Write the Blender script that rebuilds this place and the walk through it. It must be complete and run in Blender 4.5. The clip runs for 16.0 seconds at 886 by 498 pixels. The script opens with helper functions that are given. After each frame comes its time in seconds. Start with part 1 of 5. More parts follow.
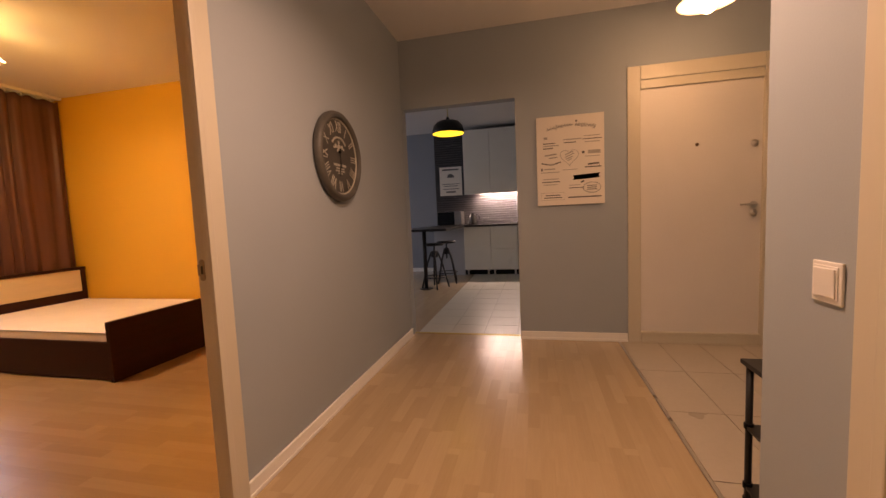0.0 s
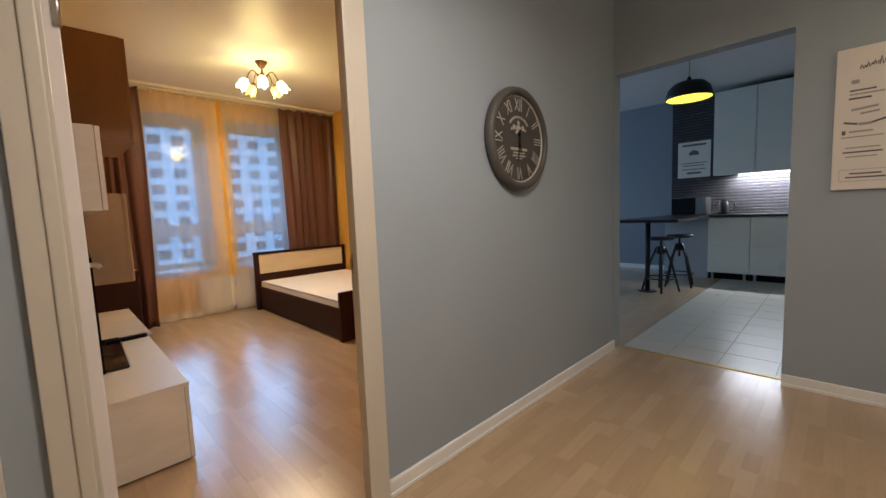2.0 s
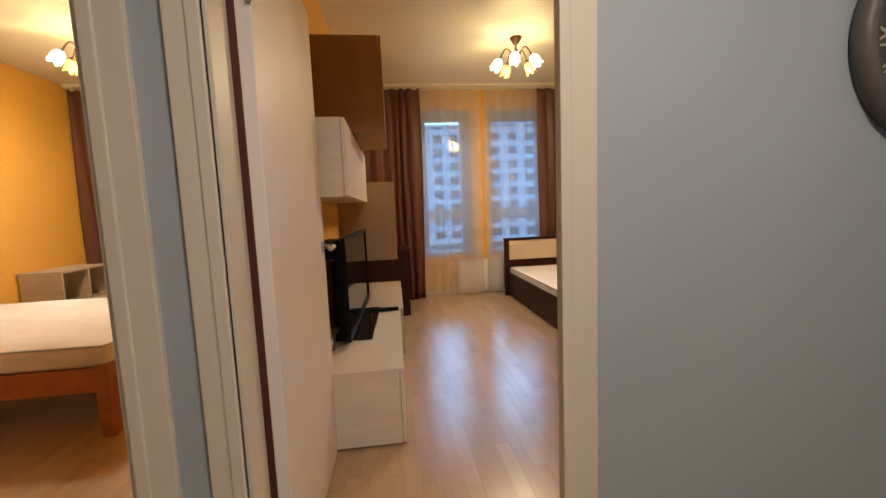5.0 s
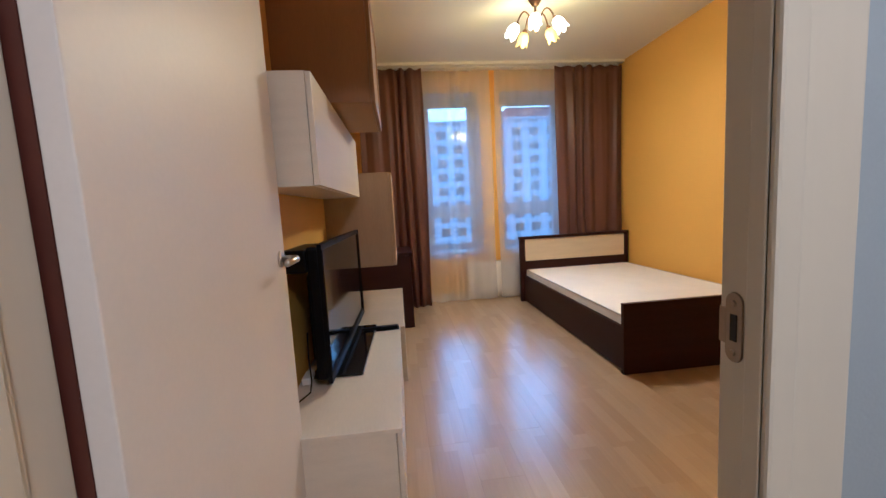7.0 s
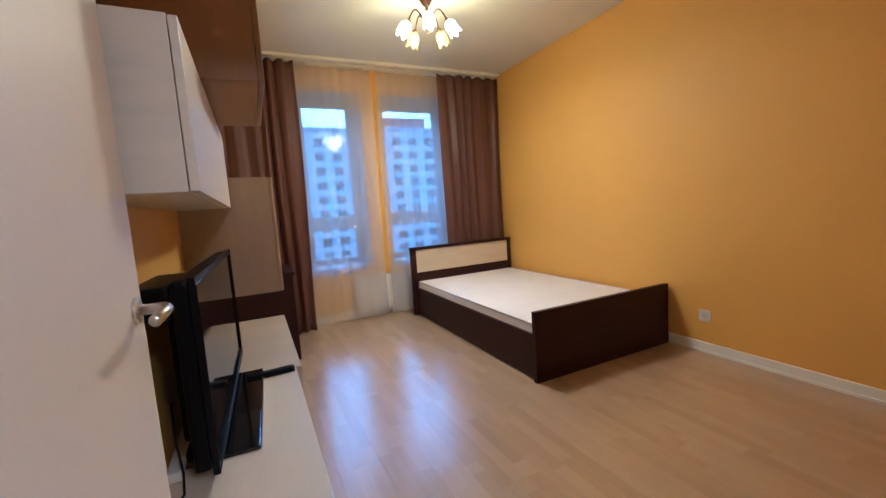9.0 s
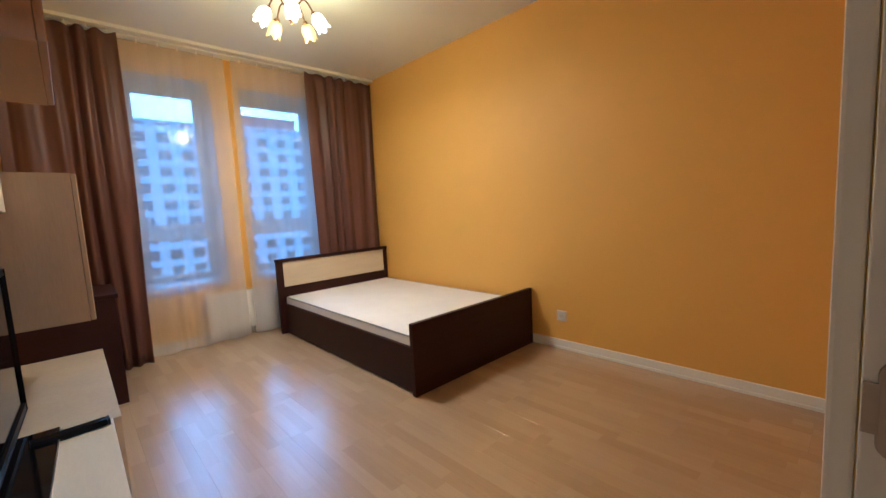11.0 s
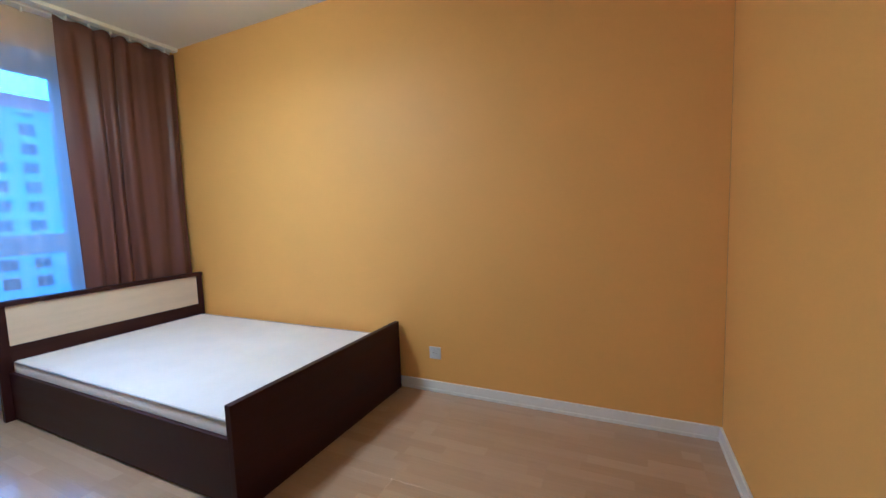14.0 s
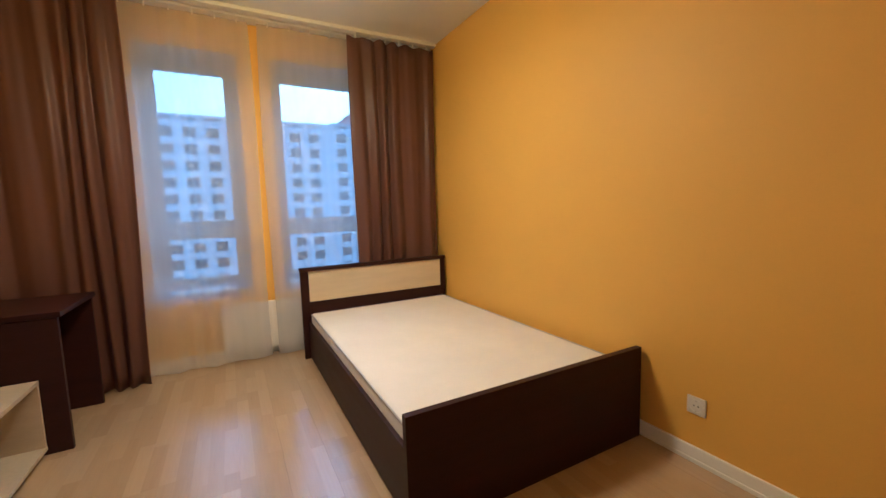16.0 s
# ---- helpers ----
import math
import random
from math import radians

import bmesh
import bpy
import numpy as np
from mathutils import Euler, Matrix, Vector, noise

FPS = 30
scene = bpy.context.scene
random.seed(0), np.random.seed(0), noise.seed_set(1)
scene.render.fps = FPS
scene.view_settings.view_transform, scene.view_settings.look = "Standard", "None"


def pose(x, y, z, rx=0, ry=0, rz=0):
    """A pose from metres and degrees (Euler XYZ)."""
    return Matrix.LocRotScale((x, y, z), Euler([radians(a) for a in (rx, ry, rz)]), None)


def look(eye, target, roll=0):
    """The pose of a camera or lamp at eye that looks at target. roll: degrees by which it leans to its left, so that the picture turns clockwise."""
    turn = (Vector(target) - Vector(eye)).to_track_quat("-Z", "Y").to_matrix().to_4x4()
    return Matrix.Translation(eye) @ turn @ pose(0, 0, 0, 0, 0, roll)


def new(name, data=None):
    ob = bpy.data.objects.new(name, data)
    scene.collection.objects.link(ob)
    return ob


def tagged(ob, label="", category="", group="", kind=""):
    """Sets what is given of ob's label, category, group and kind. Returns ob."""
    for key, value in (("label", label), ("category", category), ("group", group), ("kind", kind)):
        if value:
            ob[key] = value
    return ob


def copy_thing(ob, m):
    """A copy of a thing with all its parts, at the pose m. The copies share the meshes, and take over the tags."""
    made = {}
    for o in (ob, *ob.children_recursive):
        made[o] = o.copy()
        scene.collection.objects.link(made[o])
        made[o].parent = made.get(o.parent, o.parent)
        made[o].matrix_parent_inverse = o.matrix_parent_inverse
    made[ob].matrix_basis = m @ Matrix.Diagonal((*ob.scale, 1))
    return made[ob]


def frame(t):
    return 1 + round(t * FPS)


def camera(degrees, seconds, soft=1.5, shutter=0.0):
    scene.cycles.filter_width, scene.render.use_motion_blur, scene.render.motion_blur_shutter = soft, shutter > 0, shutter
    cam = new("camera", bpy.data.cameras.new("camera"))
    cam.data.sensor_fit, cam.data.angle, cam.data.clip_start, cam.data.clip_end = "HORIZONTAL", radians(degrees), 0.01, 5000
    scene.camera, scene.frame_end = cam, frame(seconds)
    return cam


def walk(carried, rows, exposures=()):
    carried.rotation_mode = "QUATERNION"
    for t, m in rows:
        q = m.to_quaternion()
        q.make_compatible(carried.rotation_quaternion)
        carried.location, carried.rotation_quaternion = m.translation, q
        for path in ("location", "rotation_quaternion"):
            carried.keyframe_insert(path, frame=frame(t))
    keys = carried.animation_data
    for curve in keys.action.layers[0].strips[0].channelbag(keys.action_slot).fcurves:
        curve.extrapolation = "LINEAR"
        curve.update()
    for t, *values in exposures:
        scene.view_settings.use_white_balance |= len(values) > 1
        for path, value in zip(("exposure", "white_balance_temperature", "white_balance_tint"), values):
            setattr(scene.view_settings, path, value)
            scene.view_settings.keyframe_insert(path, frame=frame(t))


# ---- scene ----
cam = camera(96.7, 16.0)
PATH = [
    (0, (0.049, -0.02, 1.15), (-0.41, 1.92, 0.985), -2.5),
    (0.5, (0.088, 0.11, 1.135), (-0.61, 1.977, 0.97), -2.2),
    (1, (0.098, 0.176, 1.155), (-0.848, 1.928, 0.974), -2.4),
    (1.5, (0.086, 0.269, 1.146), (-1.102, 1.869, 0.965), -2.3),
    (2, (0.13, 0.416, 1.171), (-1.29, 1.812, 0.983), -2.3),
    (2.5, (0.138, 0.506, 1.167), (-1.476, 1.672, 0.985), -2.1),
    (3, (0.096, 0.555, 1.163), (-1.668, 1.48, 0.977), -1.8),
    (3.5, (0.029, 0.655, 1.149), (-1.849, 1.318, 0.961), -1.9),
    (4, (-0.036, 0.698, 1.165), (-1.976, 1.148, 0.978), -1.8),
    (4.5, (-0.118, 0.763, 1.161), (-2.091, 1.032, 0.966), -1.7),
    (7, (-0.795, 0.853, 1.144), (-2.772, 1.066, 0.928), -3.2),
    (7.5, (-0.94, 0.839, 1.133), (-2.9, 1.175, 0.905), -3.4),
    (8, (-1.049, 0.823, 1.145), (-2.978, 1.302, 0.928), -4.0),
    (8.5, (-1.108, 0.778, 1.151), (-2.987, 1.428, 0.934), -4.1),
    (9, (-1.142, 0.697, 1.165), (-2.938, 1.55, 0.953), -3.9),
    (9.5, (-1.158, 0.642, 1.188), (-2.85, 1.688, 0.981), -3.6),
    (12, (-1.317, 0.919, 1.154), (-2.571, 2.464, 0.957), -2.9),
    (12.5, (-1.383, 0.996, 1.165), (-2.464, 2.669, 0.979), -2.9),
    (13, (-1.496, 1.106, 1.189), (-2.324, 2.917, 1.002), -2.5),
    (13.5, (-1.606, 1.173, 1.216), (-2.287, 3.043, 1.022), -2.0),
    (14, (-1.679, 1.234, 1.195), (-2.516, 3.041, 1.014), -2.0),
    (14.5, (-1.725, 1.394, 1.196), (-2.852, 3.036, 1.014), -1.8),
    (15, (-1.764, 1.484, 1.199), (-3.146, 2.916, 1.003), -1.9),
    (15.5, (-1.823, 1.605, 1.193), (-3.422, 2.789, 0.986), -1.9),
    (16, (-1.869, 1.736, 1.187), (-3.62, 2.68, 0.982), -1.7),
]
# the phone's own exposure and white balance drift along the walk
LOOKS = [
    (0.0, 0.68, 8600, 42), (0.5, 0.84, 6400, 25), (1.5, 0.80, 5350, 12), (2.5, 0.72, 5400, 12), (4.5, 0.63, 5550, 13), (7.0, 0.78, 4450, 12), (8.0, 0.80, 4150, 11), (9.5, 0.83, 4200, 11),
    (12.0, 0.90, 4500, 7), (12.7, 0.91, 5150, 8), (13.6, 0.98, 3950, 9), (14.5, 0.90, 3250, 4), (15.2, 0.77, 4000, 8), (16.0, 0.77, 4850, 9),
]
walk(cam, [(t, look(eye, target, roll)) for t, eye, target, roll in PATH], LOOKS)

# exterior daylight: an overcast dusk sky seen through the two bedroom windows
world = bpy.data.worlds.new("world")
scene.world = world
world.use_nodes = True
wn = world.node_tree.nodes
sky = wn.new("ShaderNodeTexSky")
sky.sky_type, sky.sun_disc = "NISHITA", False
sky.sun_elevation, sky.sun_rotation = radians(24), radians(285)
sky.air_density, sky.dust_density, sky.ozone_density = 1.0, 7.0, 3.0
tint = wn.new("ShaderNodeMix")
tint.data_type, tint.blend_type = "RGBA", "MULTIPLY"
tint.inputs[0].default_value = 1.0
tint.inputs[7].default_value = (0.40, 0.71, 1.0, 1)
world.node_tree.links.new(sky.outputs[0], tint.inputs[6])
cloud = wn.new("ShaderNodeMix")
cloud.data_type = "RGBA"
cloud.inputs[0].default_value = 0.62
cloud.inputs[7].default_value = (5.7, 8.8, 11.8, 1)   # even cloud cover
world.node_tree.links.new(tint.outputs[2], cloud.inputs[6])
world.node_tree.links.new(cloud.outputs[2], wn["Background"].inputs[0])
wn["Background"].inputs[1].default_value = 0.112


def lamp(name, kind, m, energy, color, size=0.1, size_y=None, angle=None):
    data = bpy.data.lights.new(name, kind)
    data.energy, data.color = energy, color
    if kind == "AREA":
        data.shape, data.size, data.size_y = "RECTANGLE", size, size_y or size
    elif kind == "SUN":
        data.angle = angle
    else:
        data.shadow_soft_size = size
    ob = new(name, data)
    ob.matrix_world = m
    return ob


WARM = (1.0, 0.69, 0.37)
COOL = (0.24, 0.53, 1.0)
lamp("sun", "SUN", look((-8.82, 2.36, 4.07), (0, 0, 0)), 0.6, (0.22, 0.52, 1.0), angle=radians(34))
# the sky's light, falling in through the openings from above
for y, w, e in ((1.55, 0.9, 8), (2.55, 0.9, 8), (-1.5, 1.1, 40)):
    lamp("window_light", "AREA", look((-7.0, y, 3.75), (-4.6, y, 0.6)), e, COOL, w, 1.2)
# area lamp added in the unseen kitchen window's opening, to brighten the cabinets
lamp("window_light", "AREA", look((-5.42, 5.8, 1.5), (0, 5.8, 1.4)), 18, (0.60, 0.82, 1.0), 1.5, 1.7)
# ceiling lamps, lit: most of their light falls from the open shades
for x, y, e in ((-3.90, 2.005, 7.4), (-3.90, -1.60, 8.5)):
    lamp("chandelier_light", "AREA", look((x, y, 2.33), (x, y, 0)), e * 2.0, (1.0, 0.74, 0.46), 0.34)
    lamp("chandelier_light", "POINT", pose(x, y, 2.31), e * 2.1, (1.0, 0.67, 0.19), 0.12)
lamp("hall_and_fill_light", "POINT", pose(1.14, 2.90, 2.33), 9, WARM, 0.08)
# fill from an added hall lamp out of view, brightening walls and floor
lamp("hall_and_fill_light", "POINT", pose(-0.05, 1.30, 2.36), 3.2, (1.0, 0.78, 0.56), 0.16)
lamp("hall_and_fill_light", "AREA", look((-0.05, 1.30, 2.34), (-0.05, 1.30, 0)), 16.5, (1.0, 0.78, 0.56), 0.30)
lamp("pendant_light", "POINT", pose(-1.13, 5.60, 2.45), 105, (1.0, 0.88, 0.55), 0.03)
lamp("strip_light", "AREA", look((-0.3, 7.87, 1.54), (-0.3, 7.90, 0.9)), 32, (1.0, 0.95, 0.85), 1.5, 0.03)


# ---- materials ----
def mat(name, color, rough=0.5, metal=0.0, var=0.12, scale=4.0, fine=60.0, bump=0.0, stretch=(1, 1, 1), spec=0.5, coat=0.0):
    """A surface with colour variation at two scales and fine relief."""
    m = bpy.data.materials.new(name)
    m.use_nodes = True
    n, l = m.node_tree.nodes, m.node_tree.links
    b = n["Principled BSDF"]
    b.inputs["Metallic"].default_value = metal
    b.inputs["Specular IOR Level"].default_value = spec
    b.inputs["Coat Weight"].default_value = coat
    tc, mp = n.new("ShaderNodeTexCoord"), n.new("ShaderNodeMapping")
    mp.inputs["Scale"].default_value = stretch
    info, far = n.new("ShaderNodeObjectInfo"), n.new("ShaderNodeVectorMath")
    far.operation = "MULTIPLY_ADD"
    far.inputs[1].default_value = (1, 1, 1)
    apart = n.new("ShaderNodeVectorMath")
    apart.operation = "SCALE"
    apart.inputs[0].default_value = (17.0, 29.0, 11.0)
    l.new(info.outputs["Random"], apart.inputs["Scale"])
    l.new(tc.outputs["Object"], far.inputs[0]), l.new(apart.outputs[0], far.inputs[2])
    l.new(far.outputs[0], mp.inputs[0])
    big, small = n.new("ShaderNodeTexNoise"), n.new("ShaderNodeTexNoise")
    big.inputs["Scale"].default_value, big.inputs["Detail"].default_value = scale, 4
    small.inputs["Scale"].default_value, small.inputs["Detail"].default_value = fine, 3
    for t in (big, small):
        l.new(mp.outputs[0], t.inputs["Vector"])
    add = n.new("ShaderNodeMath")
    add.operation = "MULTIPLY_ADD"
    l.new(small.outputs["Fac"], add.inputs[0])
    add.inputs[1].default_value = 0.5
    l.new(big.outputs["Fac"], add.inputs[2])
    ramp = n.new("ShaderNodeMapRange")
    ramp.inputs["From Min"].default_value, ramp.inputs["From Max"].default_value = 0.4, 1.1
    ramp.inputs["To Min"].default_value, ramp.inputs["To Max"].default_value = 1 - var, 1 + var
    l.new(add.outputs[0], ramp.inputs["Value"])
    mul = n.new("ShaderNodeVectorMath")
    mul.operation = "SCALE"
    mul.inputs[0].default_value = color
    l.new(ramp.outputs[0], mul.inputs["Scale"])
    l.new(mul.outputs[0], b.inputs["Base Color"])
    rr = n.new("ShaderNodeMapRange")
    rr.inputs["To Min"].default_value, rr.inputs["To Max"].default_value = max(rough - 0.07, 0.02), min(rough + 0.07, 1)
    l.new(big.outputs["Fac"], rr.inputs["Value"])
    l.new(rr.outputs[0], b.inputs["Roughness"])
    if bump:
        bp = n.new("ShaderNodeBump")
        bp.inputs["Strength"].default_value, bp.inputs["Distance"].default_value = bump, 0.003
        l.new(small.outputs["Fac"], bp.inputs["Height"])
        l.new(bp.outputs[0], b.inputs["Normal"])
    return m


def glow(name, color, strength, base=(0.8, 0.75, 0.6)):
    m = bpy.data.materials.new(name)
    m.use_nodes = True
    b = m.node_tree.nodes["Principled BSDF"]
    b.inputs["Base Color"].default_value = (*base, 1)
    b.inputs["Roughness"].default_value = 0.3
    b.inputs["Emission Color"].default_value = (*color, 1)
    b.inputs["Emission Strength"].default_value = strength
    return m


def glass(name):
    m = bpy.data.materials.new(name)
    m.use_nodes = True
    n, l = m.node_tree.nodes, m.node_tree.links
    n.remove(n["Principled BSDF"])
    tr, gl, fr, mx = n.new("ShaderNodeBsdfTransparent"), n.new("ShaderNodeBsdfGlossy"), n.new("ShaderNodeFresnel"), n.new("ShaderNodeMixShader")
    tr.inputs[0].default_value = (0.93, 0.96, 0.97, 1)
    gl.inputs["Roughness"].default_value = 0.01
    fr.inputs[0].default_value = 1.5
    l.new(fr.outputs[0], mx.inputs[0]), l.new(tr.outputs[0], mx.inputs[1]), l.new(gl.outputs[0], mx.inputs[2])
    l.new(mx.outputs[0], n["Material Output"].inputs[0])
    return m


def sheer(name, color, solid):
    """Thin woven voile: part clear, part scattering, with a fine weave and denser folds."""
    m = bpy.data.materials.new(name)
    m.use_nodes = True
    n, l = m.node_tree.nodes, m.node_tree.links
    n.remove(n["Principled BSDF"])
    tr, di, tl = n.new("ShaderNodeBsdfTransparent"), n.new("ShaderNodeBsdfDiffuse"), n.new("ShaderNodeBsdfTranslucent")
    half, mx = n.new("ShaderNodeMixShader"), n.new("ShaderNodeMixShader")
    di.inputs[0].default_value = tl.inputs[0].default_value = (*color, 1)
    half.inputs[0].default_value = 0.62
    tc, ns, mr = n.new("ShaderNodeTexCoord"), n.new("ShaderNodeTexNoise"), n.new("ShaderNodeMapRange")
    mp = n.new("ShaderNodeMapping")
    mp.inputs["Scale"].default_value = (1, 5, 0.3)
    ns.inputs["Scale"].default_value = 3
    l.new(tc.outputs["Object"], mp.inputs[0]), l.new(mp.outputs[0], ns.inputs["Vector"])
    mr.inputs["To Min"].default_value, mr.inputs["To Max"].default_value = solid - 0.05, solid + 0.05
    l.new(ns.outputs["Fac"], mr.inputs["Value"])
    l.new(mr.outputs[0], mx.inputs[0])
    l.new(di.outputs[0], half.inputs[1]), l.new(tl.outputs[0], half.inputs[2])
    l.new(tr.outputs[0], mx.inputs[1]), l.new(half.outputs[0], mx.inputs[2])
    l.new(mx.outputs[0], n["Material Output"].inputs[0])
    return m


def let_through(m, color, share):
    """Cloth that passes a share of the daylight behind it."""
    n, l = m.node_tree.nodes, m.node_tree.links
    tl, mx = n.new("ShaderNodeBsdfTranslucent"), n.new("ShaderNodeMixShader")
    tl.inputs[0].default_value = (*color, 1)
    mx.inputs[0].default_value = share
    l.new(n["Principled BSDF"].outputs[0], mx.inputs[1]), l.new(tl.outputs[0], mx.inputs[2])
    l.new(mx.outputs[0], n["Material Output"].inputs[0])
    return m


def laminate(name):
    """Three-strip oak laminate: each board is told apart by Object Info, its strips and blocks by cells along it."""
    m = bpy.data.materials.new(name)
    m.use_nodes = True
    n, l = m.node_tree.nodes, m.node_tree.links
    b = n["Principled BSDF"]

    def math(op, a, c):
        o = n.new("ShaderNodeMath")
        o.operation = op
        for i, v in enumerate((a, c)):
            if isinstance(v, (int, float)):
                o.inputs[i].default_value = v
            elif v is not None:
                l.new(v, o.inputs[i])
        return o.outputs[0]

    tc, sep, info = n.new("ShaderNodeTexCoord"), n.new("ShaderNodeSeparateXYZ"), n.new("ShaderNodeObjectInfo")
    l.new(tc.outputs["Object"], sep.inputs[0])
    strip = math("FLOOR", math("DIVIDE", math("ADD", sep.outputs[1], 0.096), 0.064), None)
    w1 = n.new("ShaderNodeTexWhiteNoise")
    w1.noise_dimensions = "2D"
    c1 = n.new("ShaderNodeCombineXYZ")
    l.new(strip, c1.inputs[0]), l.new(math("MULTIPLY", info.outputs["Random"], 97.0), c1.inputs[1])
    l.new(c1.outputs[0], w1.inputs["Vector"])
    block = math("FLOOR", math("ADD", math("DIVIDE", sep.outputs[0], 0.42), w1.outputs["Value"]), None)
    w2 = n.new("ShaderNodeTexWhiteNoise")
    c2 = n.new("ShaderNodeCombineXYZ")
    l.new(strip, c2.inputs[0]), l.new(block, c2.inputs[1]), l.new(math("MULTIPLY", info.outputs["Random"], 31.0), c2.inputs[2])
    l.new(c2.outputs[0], w2.inputs["Vector"])
    mp, grain, soft = n.new("ShaderNodeMapping"), n.new("ShaderNodeTexNoise"), n.new("ShaderNodeTexNoise")
    mp.inputs["Scale"].default_value = (1.5, 26, 1)
    off = n.new("ShaderNodeVectorMath")
    l.new(tc.outputs["Object"], off.inputs[0]), l.new(w2.outputs["Color"], off.inputs[1])
    l.new(off.outputs[0], mp.inputs[0])
    l.new(mp.outputs[0], grain.inputs["Vector"]), l.new(mp.outputs[0], soft.inputs["Vector"])
    grain.inputs["Scale"].default_value, grain.inputs["Detail"].default_value = 4.0, 6
    soft.inputs["Scale"].default_value = 1.2
    ramp = n.new("ShaderNodeValToRGB")
    ramp.color_ramp.elements[0].color, ramp.color_ramp.elements[1].color = (0.38, 0.25, 0.125, 1), (0.565, 0.41, 0.24, 1)
    l.new(math("ADD", math("MULTIPLY", w2.outputs["Value"], 0.42), math("ADD", math("MULTIPLY", grain.outputs["Fac"], 0.42), math("MULTIPLY", soft.outputs["Fac"], 0.22))), ramp.inputs[0])
    l.new(ramp.outputs[0], b.inputs["Base Color"])
    l.new(math("ADD", math("MULTIPLY", grain.outputs["Fac"], 0.14), 0.24), b.inputs["Roughness"])
    bp = n.new("ShaderNodeBump")
    b.inputs["Coat Weight"].default_value, b.inputs["Coat Roughness"].default_value = 1.0, 0.23
    bp.inputs["Strength"].default_value, bp.inputs["Distance"].default_value = 0.06, 0.002
    l.new(grain.outputs["Fac"], bp.inputs["Height"]), l.new(bp.outputs[0], b.inputs["Normal"])
    return m


M_BLUE = mat("blue_grey_wall_paint", (0.346, 0.389, 0.424), 0.62, var=0.05, scale=1.5, fine=220, bump=0.10)
M_ORANGE = mat("orange_wall_paint", (0.80, 0.462, 0.068), 0.60, var=0.05, scale=1.2, fine=220, bump=0.10)
M_KGREY = mat("kitchen_wall_paint", (0.26, 0.29, 0.33), 0.6, var=0.05, scale=1.5, fine=200, bump=0.08)
M_CEIL = mat("ceiling_paint", (0.74, 0.73, 0.72), 0.42, var=0.03, scale=1.0, fine=150, bump=0.03)
M_PLASTER = mat("white_plaster", (0.78, 0.78, 0.77), 0.6, var=0.04, fine=160, bump=0.08)
M_TRIM = mat("white_painted_trim", (0.62, 0.565, 0.455), 0.40, var=0.03, scale=5, fine=90, bump=0.04, stretch=(1, 1, 0.15))
M_DOOR = mat("door_laminate", (0.76, 0.71, 0.66), 0.42, var=0.04, scale=2.5, fine=90, bump=0.03)
M_BASE = mat("white_baseboard", (0.87, 0.85, 0.80), 0.4, var=0.05, fine=80)
M_WENGE = mat("wenge_board", (0.030, 0.0085, 0.007), 0.50, var=0.35, scale=3, fine=40, bump=0.06, stretch=(0.6, 0.6, 6), spec=0.22)
M_CREAM = mat("cream_board", (0.66, 0.56, 0.40), 0.5, var=0.08, scale=3, fine=60, bump=0.03, stretch=(1, 1, 8))
M_IVORY = mat("ivory_cabinet_board", (0.70, 0.64, 0.54), 0.38, var=0.08, scale=2.5, fine=50, bump=0.03, stretch=(0.5, 2, 9))
M_BEIGE = mat("beige_oak_board", (0.47, 0.35, 0.22), 0.42, var=0.14, scale=2.5, fine=50, bump=0.04, stretch=(3, 3, 0.4))
M_BROWN = mat("brown_oak_board", (0.30, 0.16, 0.062), 0.42, var=0.16, scale=2.5, fine=50, bump=0.04, stretch=(3, 3, 0.4))
M_SHELF = mat("pale_shelf_board", (0.50, 0.42, 0.31), 0.5, var=0.12, fine=60, stretch=(1, 1, 6))
M_PINE = mat("orange_pine_wood", (0.38, 0.125, 0.035), 0.36, var=0.25, scale=3, fine=40, bump=0.08, stretch=(0.6, 4, 4))
M_TICK = mat("white_mattress_ticking", (0.80, 0.77, 0.74), 0.85, var=0.05, scale=5, fine=120, bump=0.5)
M_PIPE = mat("mattress_piping", (0.50, 0.50, 0.52), 0.8, var=0.1)
M_CURT = let_through(mat("brown_satin_curtain", (0.165, 0.076, 0.058), 0.42, var=0.18, scale=2, fine=160, bump=0.15, stretch=(1, 6, 0.6)), (0.36, 0.21, 0.19), 0.30)
M_SHEER = sheer("white_voile", (0.90, 0.90, 0.92), 0.47)
M_GLASS = glass("window_glass")
# white frames; the blue shade of their backlit faces is in the base colour
M_PVC = mat("shaded_window_plastic", (0.34, 0.40, 0.50), 0.40, var=0.03)
M_STEEL = mat("brushed_steel", (0.62, 0.60, 0.57), 0.30, 1.0, var=0.08, fine=200)
M_BRONZE = mat("brown_bronze_metal", (0.16, 0.09, 0.05), 0.40, 0.8, var=0.2)
M_BLACK = mat("black_plastic", (0.004, 0.004, 0.005), 0.38, var=0.15, spec=0.12)
M_SCREEN = mat("glossy_black_screen", (0.006, 0.006, 0.007), 0.06, var=0.05)
M_BLACKM = mat("black_painted_metal", (0.016, 0.015, 0.015), 0.45, 0.2, var=0.25)
M_BLACKTOP = mat("black_worktop", (0.018, 0.017, 0.017), 0.30, var=0.3, fine=120)
M_WHITEPL = mat("white_plastic", (0.78, 0.76, 0.72), 0.32, var=0.03)
M_DARK = mat("dark_hole", (0.02, 0.018, 0.016), 0.7, var=0.1)
M_CLOCKRIM = mat("pewter_clock_metal", (0.085, 0.078, 0.068), 0.48, 0.0, var=0.25, scale=8)
M_CLOCKFACE = mat("dark_clock_face", (0.070, 0.062, 0.053), 0.5, var=0.25, scale=9)
